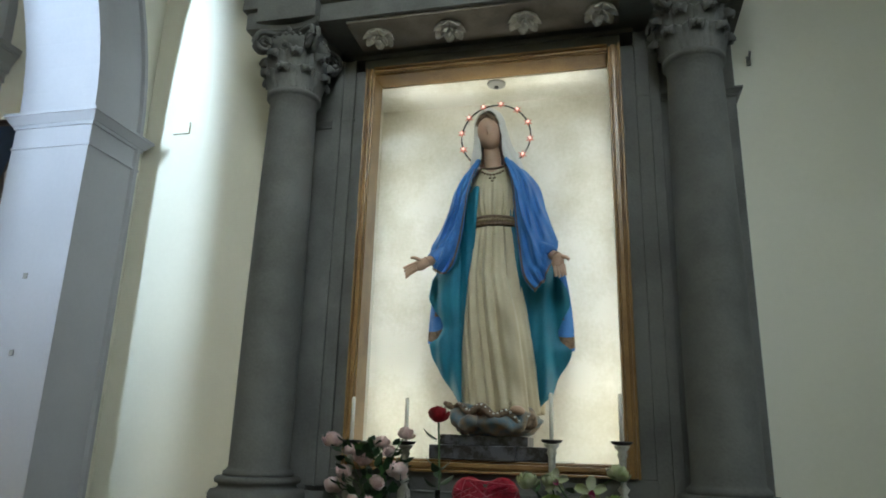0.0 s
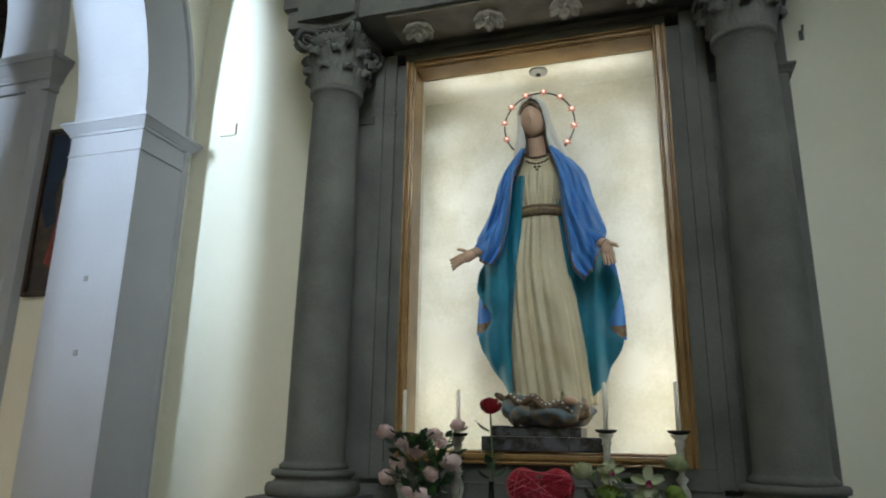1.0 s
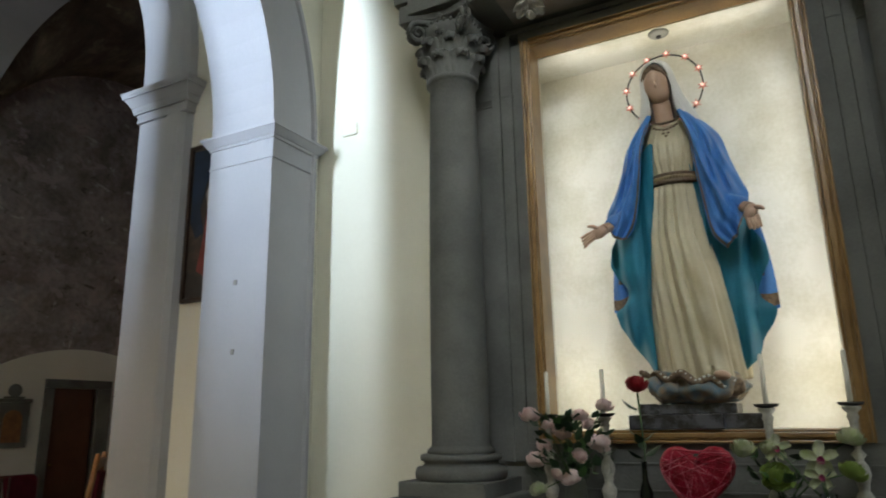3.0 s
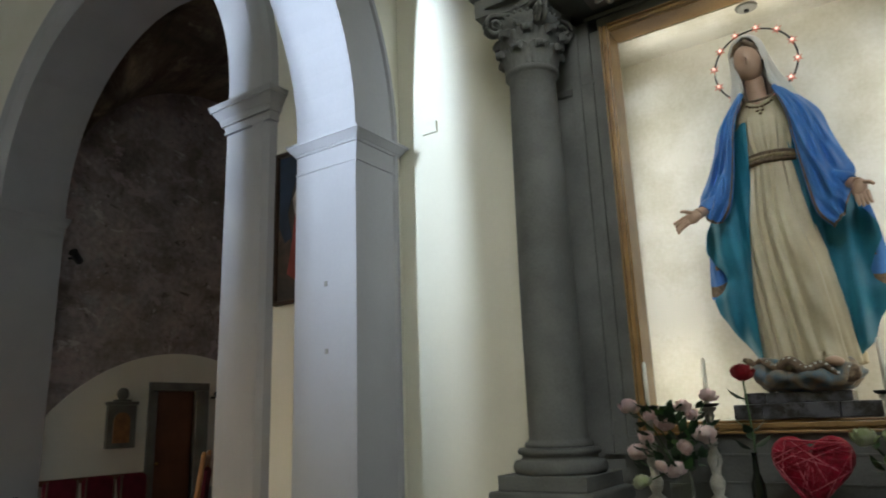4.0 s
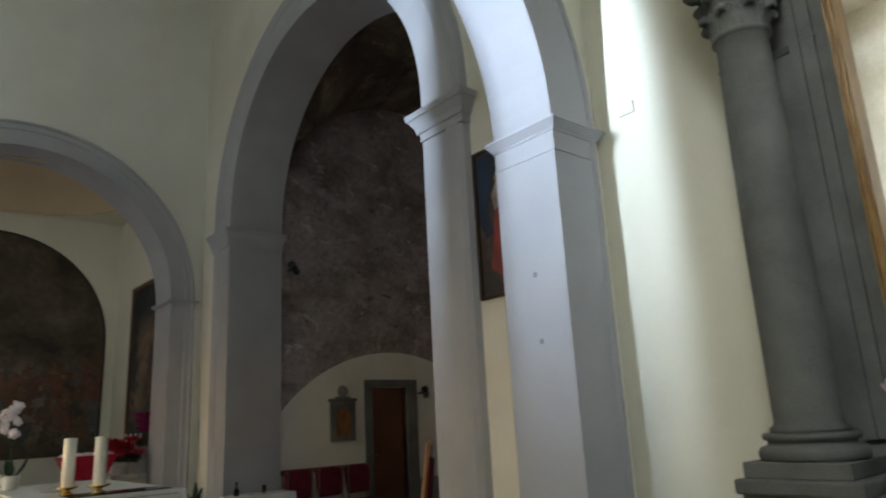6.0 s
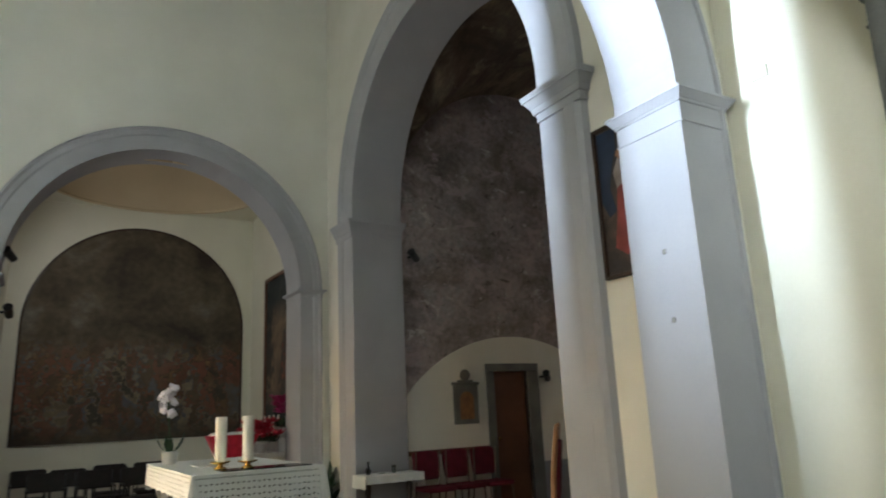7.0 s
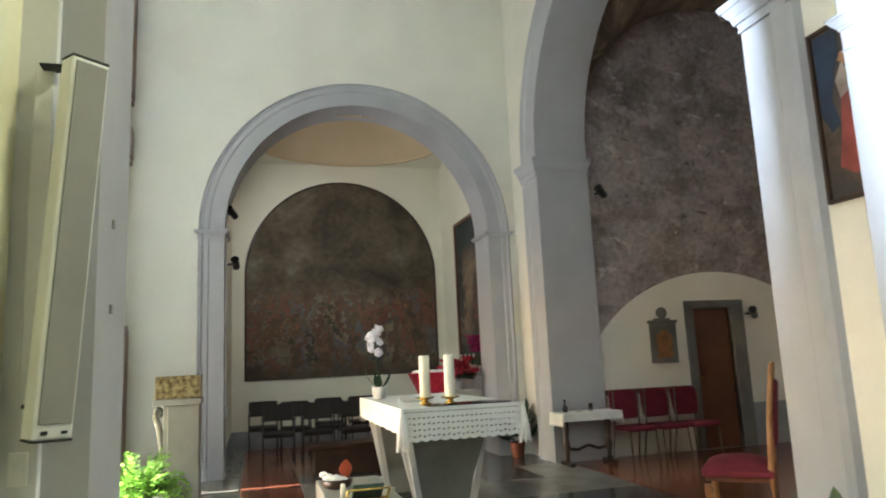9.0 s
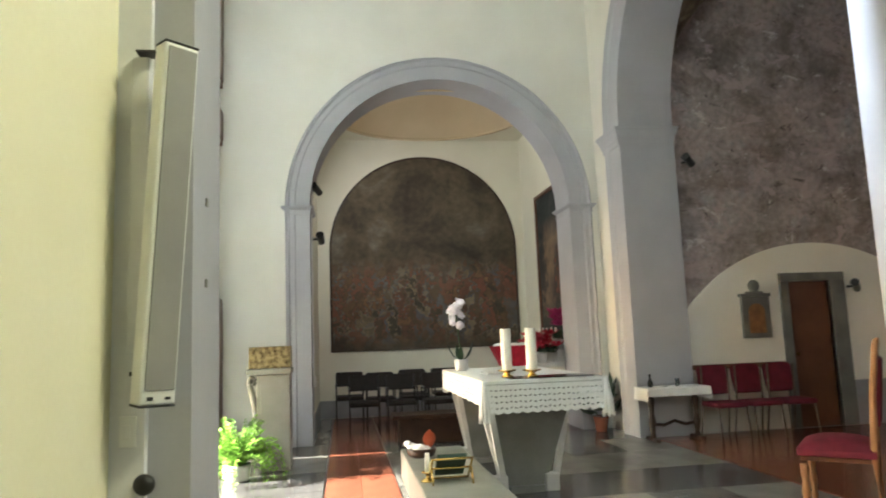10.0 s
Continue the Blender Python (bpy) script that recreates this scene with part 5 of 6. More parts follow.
# small fittings on the nave walls
ob = tagged(part("junction_box", boxed(-0.065, 0.065, -0.018, 0.0, -0.045, 0.045, 0.006), CREAM, world_m=pose(-2.77, ALTAR_WALL, 3.62)), "small cream painted junction box on the wall", "box")
hook = tagged(part("wall_hook", tube(boxed(-0.012, 0.012, -0.012, 0.0, -0.03, 0.03, 0.003), [(0, -0.01, 0.01), (0, -0.05, 0.01), (0, -0.06, 0.035)], 0.007, 8), SERENA, world_m=pose(0.95, ALTAR_WALL, 3.74)), "small metal hook on the cream wall", "hook")
for x, y, z, m in ((-3.304, 3.104, 2.44, 0), (-3.295, 3.104, 1.98, 0), (-3.28, -1.059, 2.06, 180), (-3.28, -1.059, 1.72, 180)):
    tagged(part("wall_plate", boxed(-0.016, 0.016, -0.009, 0.0, -0.018, 0.018, 0.003), STONE, world_m=pose(x, y, z, 0, 0, m)), "tiny metal fixing plate on the grey pier", "plate", "fixing plates")

# picture beside the pier, seen past it
pict = empty("wall_painting", pose(-3.75, WALL, 3.085), "dark oil painting with a red and blue robe on the wall", "painting")
hw, hh = 0.47, 0.615
part("canvas", boxed(-hw, hw, -0.02, 0.0, -hh, hh), CANVAS, pict)
bm = bmesh.new()
box(bm, -hw - 0.03, -hw, -0.045, 0.0, -hh - 0.03, hh + 0.03, 0.006), box(bm, hw, hw + 0.03, -0.045, 0.0, -hh - 0.03, hh + 0.03, 0.006), box(bm, -hw, hw, -0.045, 0.0, hh, hh + 0.03, 0.006), box(bm, -hw, hw, -0.045, 0.0, -hh - 0.03, -hh, 0.006)
part("frame", bm, DARKWOOD, pict)
for nm, col, pts in (("red_patch", (0.38, 0.07, 0.06), [(-0.28, 0.08), (-0.20, 0.12), (-0.14, 0.0), (-0.12, -0.42), (-0.24, -0.48), (-0.36, -0.40), (-0.31, -0.15)]), ("blue_patch", (0.022, 0.045, 0.10), [(-0.46, 0.60), (-0.25, 0.60), (-0.26, 0.42), (-0.31, 0.30), (-0.36, 0.10), (-0.31, -0.10), (-0.39, -0.14), (-0.46, 0.0)]), ("pale_patch", (0.46, 0.38, 0.34), [(-0.31, 0.22), (-0.24, 0.34), (-0.18, 0.22), (-0.20, 0.12), (-0.28, 0.08)]), ("tawny_patch", (0.40, 0.20, 0.10), [(-0.27, 0.36), (-0.24, 0.41), (-0.19, 0.41), (-0.17, 0.35), (-0.22, 0.31)])):
    bm = bmesh.new()
    lo, hi = [bm.verts.new((x, -0.019, z)) for x, z in pts], [bm.verts.new((x, -0.0225, z)) for x, z in pts]
    bm.faces.new(hi), bm.faces.new(lo)
    for i in range(len(pts)):
        bm.faces.new((lo[i], lo[(i + 1) % len(pts)], hi[(i + 1) % len(pts)], hi[i]))
    part(nm, bm, material(nm, col, tuple(c * 0.35 for c in col), 0.5, scale=4, bump=0.1, contrast=(0.3, 0.7)), pict)

# ---------------------------------------------------------------- loudspeaker and fittings on the left pier
spk = empty("loudspeaker", pose(-2.93, -1.185, 1.268), "tall slim grey column loudspeaker tilted forward on a bracket", "loudspeaker")
SPKG = material("grey_speaker_mesh", (0.30, 0.29, 0.275), (0.25, 0.24, 0.23), 0.6, scale=3, bump=0.25, fine=300)
ALU = material("pale_aluminium", (0.80, 0.80, 0.78), (0.72, 0.72, 0.70), 0.35, metal=0.05, scale=6, bump=0.03)
tilt = pose(0.02, 0.022, 0, -3.5, 1.5, 0) @ pose(0, 0, 0, 0, 0, 38)
part("cabinet", boxed(-0.05, 0.035, -0.064, 0.064, 0.0, 1.30, 0.008, tilt), ALU, spk)
part("grille", boxed(0.03, 0.042, -0.050, 0.056, 0.05, 1.285, 0.003, tilt), SPKG, spk, "grey perforated grille")
for z in (-0.008, 1.30):
    part("end_cap", boxed(-0.050, 0.037, -0.064, 0.064, z, z + 0.008, 0.003, tilt), BLACK, spk, "black end cap")
bm = boxed(0.0415, 0.0430, -0.042, -0.02, 0.016, 0.03, 0.0, tilt)
part("badge", bm, BLACK, spk), part("badge", boxed(0.0415, 0.0430, 0.022, 0.042, 0.018, 0.028, 0.0, tilt), BLACK, spk)
part("back_plate", boxed(-0.055, -0.035, -0.085, -0.025, 0.0, 1.30, 0.003), STRIP, spk)
bm = boxed(-0.05, 0.02, -0.06, 0.02, 1.295, 1.303, 0.002)
part("bracket", bm, BLACK, spk), part("bracket", boxed(-0.05, 0.02, -0.06, -0.01, 0.10, 0.115, 0.002), BLACK, spk)
sw = empty("light_switch", pose(-2.985, -1.265, 1.17), "small white wall switch on the pilaster strip", "switch")
part("plate", boxed(0.0, 0.012, -0.03, 0.03, -0.055, 0.055, 0.004), LINEN, sw), part("rocker", boxed(0.011, 0.017, -0.012, 0.012, -0.025, 0.025, 0.003), LINEN, sw)
kn = tagged(part("wall_knob", lathe(bmesh.new(), [(0.022, 0), (0.022, 0.02), (0.012, 0.03), (0.034, 0.045), (0.038, 0.06), (0.03, 0.078), (0.01, 0.084)], 18, pose(0, 0, 0, 0, 90, 0)), BLACK, world_m=pose(-3.03, -1.205, 0.985)), "black round knob on the grey pier", "peg")


# ---------------------------------------------------------------- high altar
table = empty("altar_table", pose(-7.62, 1.285, 0), "stone altar table on two tapered slabs with pale raking struts", "altar")
part("tabletop", boxed(-1.24, 1.24, -0.54, 0.54, 0.97, 1.045, 0.008), STONE, table)
for sx in (1, -1):
    bm = bmesh.new()
    q = [(-0.46, 0.965), (0.34, 0.965), (0.07, 0.06), (-0.31, 0.06)]
    xt, xb = sx * 1.04, sx * 0.86
    fr = [bm.verts.new((xt if z > 0.5 else xb, y, z)) for y, z in q]
    bk = [bm.verts.new(((xt if z > 0.5 else xb) - sx * 0.12, y, z)) for y, z in q]
    bm.faces.new(fr), bm.faces.new(bk)
    for i in range(4):
        bm.faces.new((fr[i], fr[(i + 1) % 4], bk[(i + 1) % 4], bk[i]))
    part("slab", bm, STONE, table)
    part("plinth", boxed(sx * 0.80 - 0.12, sx * 0.80 + 0.12, -0.28, 0.05, 0.0, 0.06, 0.004), STONE, table)
    for sy, (yt, yb) in ((-1, (-0.50, -0.33)), (1, (0.44, 0.16))):
        for xo, xq in ((sx * 1.06, sx * 0.88), (sx * 0.62, sx * 0.84))[sy > 0:]:
            bm = bmesh.new()
            lo, hi = (xq, yb, 0.05), (xo, yt, 0.966)
            vs = [[bm.verts.new((p[0] + a * 0.028, p[1] + b * 0.028, p[2])) for a, b in ((-1, -1), (1, -1), (1, 1), (-1, 1))] for p in (lo, hi)]
            for i in range(4):
                bm.faces.new((vs[0][i], vs[0][(i + 1) % 4], vs[1][(i + 1) % 4], vs[1][i]))
            bm.faces.new(vs[0]), bm.faces.new(vs[1])
            part("strut", bm, MARBLE, table, "pale raking strut")
        part("foot", boxed(sx * 0.86 - 0.05, sx * 0.86 + 0.05, yb - 0.10, yb + 0.03, 0.0, 0.16, 0.01), MARBLE, table, "pale stone foot")

cloth = empty("tablecloth", pose(-7.62, 1.285, 1.046), "white lace tablecloth with scalloped hanging edges on the altar", "tablecloth")
part("top", boxed(-1.27, 1.27, -0.565, 0.565, 0.0, 0.006, 0.002), LINEN, cloth)


def lace(length, drop, m, rr):
    """A hanging lace edge: rows of small holes and a scalloped hem, in x (along), z (down)."""
    bm = bmesh.new()
    nx, nz = int(length / 0.011), 22
    g = {}
    for i in range(nx + 1):
        for k in range(nz + 1):
            x = length * i / nx - length / 2
            hem = drop * (1 + 0.06 * abs(math.sin(math.pi * i / 8)))
            z = -hem * k / nz
            y = 0.010 * math.sin(x * 19) * (k / nz) + 0.012 * (k / nz)
            g[i, k] = bm.verts.new(m @ Vector((x, y, z)))
    for i in range(nx):
        for k in range(nz):
            if (k in (6, 10, 14, 18) and i % 4 in (0, 1)) or (k in (2, 3) and i % 2 and k == 2):
                continue
            bm.faces.new((g[i, k], g[i + 1, k], g[i + 1, k + 1], g[i, k + 1]))
    return bm


rr = random.Random(2)
for nm, length, drop, m in (("front_drop", 1.14, 0.27, pose(1.272, 0, 0.005, 0, 0, -90)), ("side_drop", 2.55, 0.21, pose(0, -0.568, 0.005, 0, 0, 180)), ("side_drop", 2.55, 0.21, pose(0, 0.568, 0.005)), ("back_drop", 1.14, 0.27, pose(-1.272, 0, 0.005, 0, 0, 90))):
    part(nm, lace(length, drop, m @ pose(0, 0, 0, 0, 0, 0) if nm != "front_drop" else pose(1.272, 0, 0.005, 0, 0, -90), rr), LINEN, cloth)
for y in (-0.568, 0.568):
    bm = bmesh.new()
    for k in range(7):
        a = math.pi * 2 * k / 7
        tube(bm, [(1.272, y, 0.0), (1.278 + 0.03 * math.cos(a), y + 0.03 * math.sin(a), -0.2), (1.285 + 0.045 * math.cos(a), y + 0.045 * math.sin(a), -0.33 - 0.03 * math.sin(3 * a))], [0.012, 0.018, 0.014], 6)
    part("corner_fold", bm, LINEN, cloth)
for x, y in ((-6.70, 1.02), (-6.60, 1.235)):
    cn = empty("altar_candle", pose(x, y, 1.064), "thick white candle on a brass holder", "candle", "altar candles")
    part("holder", lathe(bmesh.new(), [(0.055, 0), (0.058, 0.008), (0.03, 0.02), (0.022, 0.035), (0.05, 0.045), (0.085, 0.055), (0.088, 0.065), (0.05, 0.062)], 24), BRASS, cn)
    part("wax", lathe(bmesh.new(), [(0.048, 0.062), (0.05, 0.07), (0.05, 0.44), (0.046, 0.448), (0.01, 0.44)], 24), WAX, cn)
    part("wick", tube(bmesh.new(), [(0, 0, 0.43), (0.002, 0, 0.455)], 0.002, 5), BLACK, cn)
tray = tagged(part("glass_tray", boxed(-0.10, 0.22, -0.42, 0.38, 0.0, 0.010, 0.004), DGLASS, world_m=pose(-6.66, 1.40, 1.053)), "flat dark glossy tray on the altar cloth", "tray")
mis = tagged(part("open_book", boxed(-0.20, 0.20, -0.14, 0.14, 0.0, 0.018, 0.006), MARBLE, world_m=pose(-7.5, 1.1, 1.053)), "open white book lying on the altar", "book")
orc = empty("orchid_pot", pose(-8.35, 0.87, 1.053), "white flowering orchid in a white pot", "plant")
part("pot", lathe(bmesh.new(), [(0.06, 0), (0.075, 0.02), (0.085, 0.12), (0.088, 0.135), (0.075, 0.13)], 22), MARBLE, orc)
part("stem", tube(bmesh.new(), [(0, 0, 0.1), (0.02, -0.02, 0.35), (0.0, -0.04, 0.62), (0.03, -0.07, 0.78)], 0.006, 6), STEM, orc)
bm = bmesh.new()
for a, s in ((20, 0.24), (100, 0.2), (190, 0.24), (260, 0.2), (320, 0.22)):
    leaf(bm, pose(0, 0, 0.12, 0, 0, a) @ pose(0, 0.02, 0, -60, 0, 0), 0.07, s, 0.5)
part("leaf", bm, DLEAF, orc)
rr = random.Random(5)
ORCW = material("white_orchid_petal", (0.80, 0.78, 0.84), (0.70, 0.66, 0.76), 0.6, scale=14, bump=0.05)
for k in range(20):
    bm = bmesh.new()
    for a in (0, 72, 144, 216, 288):
        petal(bm, pose(0, 0, 0, 0, 0, 90) @ pose(0, 0, 0, 90, 0, 0) @ pose(0, 0, 0, 0, a, 0), 0.040, 0.044, 0.01)
    part("bloom", bm, ORCW, orc, world_m=pose(0.03 + rr.uniform(-0.03, 0.05), -0.05 + rr.uniform(-0.075, 0.075), 0.52 + 0.016 * k, rr.uniform(-25, 25), 60, rr.uniform(-30, 30)))

BLOCK = material("grey_green_stone", (0.34, 0.345, 0.30), (0.25, 0.255, 0.22), 0.45, scale=2.5, bump=0.15, fine=60)
# low stone step with bookstand, candle and a small ceramic
step = tagged(part("stone_step", boxed(-7.75, -4.7, 0.08, 0.72, 0.0, 0.30, 0.01), BLOCK), "low grey-green stone block beside the altar", "block")
bs = empty("bookstand", pose(-5.95, 0.34, 0.30), "small brass bookstand with a green book", "bookstand")
bm = bmesh.new()
for y in (-0.16, 0.16):
    tube(bm, [(-0.15, y, 0.0), (0.10, y, 0.20)], 0.010, 8), tube(bm, [(0.10, y, 0.0), (0.02, y, 0.14)], 0.008, 8)
for x, z in ((-0.15, 0.01), (0.10, 0.20), (-0.02, 0.11)):
    tube(bm, [(x, -0.16, z), (x, 0.16, z)], 0.009, 8)
part("stand", bm, BRASS, bs)
part("book", boxed(-0.15, 0.14, -0.12, 0.12, 0.0, 0.03, 0.004, pose(-0.02, 0, 0.125, 0, -38, 0)), material("green_cover", (0.02, 0.06, 0.035), (0.015, 0.04, 0.025), 0.5), bs, "green book cover")
pc = empty("small_candlestick", pose(-6.05, 0.16, 0.30), "small brass candlestick with a short white candle", "candlestick")
part("base", lathe(bmesh.new(), [(0.06, 0), (0.05, 0.012), (0.012, 0.03), (0.018, 0.06), (0.05, 0.07), (0.05, 0.078), (0.02, 0.075)], 18), BRASS, pc)
part("candle", lathe(bmesh.new(), [(0.02, 0.075), (0.02, 0.22), (0.006, 0.225)], 14), WAX, pc)
cer = empty("ceramic_basket", pose(-7.2, 0.24, 0.30), "white ceramic basket with an orange shell-shaped leaf", "ornament")
part("basket", lathe(bmesh.new(), [(0.09, 0), (0.13, 0.02), (0.15, 0.07), (0.14, 0.09), (0.10, 0.06)], 20), DARKWOOD, cer, "brown wicker rim")
bm = bmesh.new()
for x, y, z, r in ((-0.02, -0.08, 0.09, 0.06), (0.03, -0.02, 0.08, 0.07), (-0.03, -0.13, 0.13, 0.04), (0.0, 0.05, 0.07, 0.05)):
    bmesh.ops.create_icosphere(bm, subdivisions=2, radius=r, matrix=pose(x, y, z) @ Matrix.Diagonal((1, 1, 0.75, 1)))
part("bundle", bm, LINEN, cer, "white bundle", True)
bm = bmesh.new()
leaf(bm, pose(0, 0.08, 0.08, 8, 0, 90), 0.13, 0.19, 0.1)
part("shell", bm, material("orange_ceramic", (0.55, 0.13, 0.06), (0.45, 0.09, 0.04), 0.4), cer, "orange upright leaf")

# ---------------------------------------------------------------- lectern, fern, chairs and tables of the sanctuary
lec = empty("lectern", pose(-8.75, -1.36, 0), "pale grey stone lectern pillar with a gilded box on top", "lectern")
part("pillar", boxed(-0.15, 0.15, -0.10, 0.24, 0.0, 1.10, 0.01), STONE, lec)
part("slab", boxed(-0.19, 0.19, -0.25, 0.26, 1.102, 1.165, 0.01), STONE, lec)
pts, rad = spline([(0.0, -0.13, 0.16), (0.0, -0.15, 0.35), (0.0, -0.16, 0.62), (0.0, -0.20, 0.86), (0.0, -0.235, 0.98), (0.0, -0.215, 1.06), (0.0, -0.175, 1.03), (0.0, -0.185, 0.97)], [0.030, 0.040, 0.036, 0.034, 0.034, 0.030, 0.024, 0.014], 7)
bm = tube(bmesh.new(), pts, rad, 12)
for v in bm.verts:
    v.co.x *= 2.2
part("bracket", bm, STONE, lec, "carved scroll bracket"), part("apron", boxed(-0.10, 0.10, -0.145, -0.1005, 0.10, 1.10, 0.01), STONE, lec)
GOLD = material("embossed_gilt", (0.46, 0.37, 0.19), (0.10, 0.07, 0.03), 0.35, metal=0.7, scale=22, bump=0.6)
gb_ = part("gilt_box", boxed(-0.14, 0.14, -0.23, 0.25, 1.168, 1.42, 0.008), GOLD, lec, "embossed gilt box")
for y in (-0.14, 0.01, 0.16):
    part("relief", boxed(0.141, 0.152, y - 0.055, y + 0.055, 1.20, 1.39, 0.004), GOLD, gb_)
fern = empty("fern", pose(-8.2, -1.66, 0), "bright green fern in a white pot on the floor", "plant")
part("pot", lathe(bmesh.new(), [(0.12, 0), (0.13, 0.02), (0.145, 0.14), (0.15, 0.17), (0.12, 0.16)], 22), MARBLE, fern)
BRIGHT = material("bright_fern_leaf", (0.24, 0.44, 0.06), (0.16, 0.34, 0.04), 0.5, scale=12, bump=0.1)
rr = random.Random(9)
for k in range(120):
    bm = bmesh.new()
    a, L = rr.uniform(0, 360), rr.uniform(0.32, 0.58)
    lean = rr.uniform(0.15, 1.3)
    run = [(0.02 * math.sin(5 * t + k), L * math.sin(lean * t * 1.25), 0.14 + L * t * (math.cos(lean * t * 1.6) + 0.05)) for t in [q / 8 for q in range(9)]]
    tube(bm, run, 0.003, 4)
    for i in range(11):
        t = (i + 1) / 11
        y, z = L * math.sin(lean * t * 1.25), 0.14 + L * t * (math.cos(lean * t * 1.6) + 0.05)
        for sd in (-1, 1):
            leaf(bm, pose(0.02 * math.sin(5 * t + k), y, z, -80 - 30 * t + rr.uniform(-25, 25), rr.uniform(-20, 20), 0) @ pose(0, 0, 0, 0, 66 * sd, 0), 0.030, 0.072 * (1.15 - t * 0.6), 0.3)
    part("frond", bm, BRIGHT, fern, world_m=pose(0, 0, 0, 0, 0, a))

CHROME = material("bronzed_steel", (0.16, 0.13, 0.09), (0.10, 0.08, 0.055), 0.4, metal=0.6, scale=9, bump=0.05)


def red_chair(m):
    ch = empty("upholstered_chair", m, "crimson upholstered stacking chair against the chapel wall", "chair", "red chairs in a row")
    part("seat", boxed(-0.22, 0.22, -0.22, 0.22, 0.41, 0.475, 0.025), RED, ch)
    bm = bmesh.new()
    out = [(-0.165, 0.0), (0.165, 0.0), (0.19, 0.03), (0.205, 0.18), (0.21, 0.33), (0.185, 0.375), (0.08, 0.395), (-0.08, 0.395), (-0.185, 0.375), (-0.21, 0.33), (-0.205, 0.18), (-0.19, 0.03)]
    rows = [[bm.verts.new(pose(0, -0.235, 0.545, 8, 0, 0) @ Vector((x * k, d, 0.2 + (z - 0.2) * k))) for x, z in out] for d, k in ((-0.028, 0.93), (-0.018, 1.0), (0.018, 1.0), (0.034, 0.90))]
    for p, q in zip(rows, rows[1:]):
        for i in range(12):
            bm.faces.new((p[i], p[(i + 1) % 12], q[(i + 1) % 12], q[i])).smooth = True
    bm.faces.new(rows[0]), bm.faces.new(rows[-1])
    part("backrest", bm, RED, ch)
    for x in (-0.19, 0.19):
        part("front_leg", tube(bmesh.new(), [(x, 0.19, 0.41), (x * 1.05, 0.235, 0.0)], 0.012, 8), CHROME, ch)
        part("back_leg", tube(bmesh.new(), [(x, -0.20, 0.92), (x, -0.21, 0.45), (x * 1.05, -0.30, 0.0)], 0.012, 8), CHROME, ch)
    return ch


first = red_chair(pose(-8.86, 4.44, 0, 0, 0, -90))
for y in (4.93, 5.41):
    copy_thing(first, pose(-8.86, y, 0, 0, 0, -90))
rail = tagged(part("wall_rail", boxed(-9.365, -9.335, 4.27, 5.70, 0.86, 0.93, 0.005), DOORWOOD), "reddish-brown wooden chair rail on the chapel wall", "rail")

st = empty("side_table", pose(-9.0, 3.74, 0), "small dark carved table with a white cloth", "table")
part("tabletop", boxed(-0.20, 0.20, -0.36, 0.46, 0.655, 0.685, 0.005), DARKWOOD, st)
for y in (-0.26, 0.36):
    part("leg", lathe(bmesh.new(), [(0.05, 0.03), (0.03, 0.1), (0.05, 0.25), (0.028, 0.35), (0.045, 0.5), (0.03, 0.655)], 14, pose(0, y, 0)), DARKWOOD, st)
    part("foot", boxed(-0.17, 0.17, y - 0.03, y + 0.03, 0.0, 0.05, 0.012), DARKWOOD, st)
part("stretcher", tube(bmesh.new(), [(0, -0.26, 0.22), (0, -0.1, 0.20), (0, 0.05, 0.25), (0, 0.2, 0.20), (0, 0.36, 0.22)], 0.022, 8), DARKWOOD, st)
tc = empty("small_tablecloth", pose(-9.0, 3.79, 0.686), "white cloth hanging over the small table", "tablecloth")
part("top", boxed(-0.215, 0.215, -0.43, 0.43, 0.0, 0.005, 0.002), LINEN, tc)
for nm, length, drop, m in (("front_drop", 0.86, 0.10, pose(0.217, 0, 0.004, 0, 0, -90)), ("side_drop", 0.43, 0.16, pose(0, -0.432, 0.004, 0, 0, 180)), ("side_drop", 0.43, 0.16, pose(0, 0.432, 0.004))):
    bm = bmesh.new()
    bmesh.ops.create_grid(bm, x_segments=24, y_segments=4, size=0.5)
    for v in bm.verts:
        x, k = v.co.x * length, 0.5 - v.co.y
        v.co = m @ Vector((x, 0.008 * math.sin(x * 30) * k + 0.012 * k, -drop * k))
    part(nm, bm, LINEN, tc)
cr = empty("cruet_bottle", pose(-9.02, 3.50, 0.692), "small dark glass cruet bottle on the cloth", "bottle")
part("body", lathe(bmesh.new(), [(0.03, 0), (0.035, 0.01), (0.035, 0.07), (0.012, 0.10), (0.012, 0.14)], 14), DGLASS, cr), part("stopper", lathe(bmesh.new(), [(0.012, 0.14), (0.018, 0.15), (0.012, 0.17)], 10), DGLASS, cr)
wg = tagged(part("water_glass", lathe(bmesh.new(), [(0.025, 0), (0.03, 0.10), (0.027, 0.10), (0.022, 0.006)], 16), GLASS, world_m=pose(-9.02, 3.88, 0.692)), "clear drinking glass on the white cloth", "glass")
dish = tagged(part("small_dish", lathe(bmesh.new(), [(0.04, 0), (0.07, 0.015), (0.068, 0.018), (0.03, 0.006)], 18), MARBLE, world_m=pose(-9.02, 3.70, 0.692)), "small white dish on the cloth", "dish")

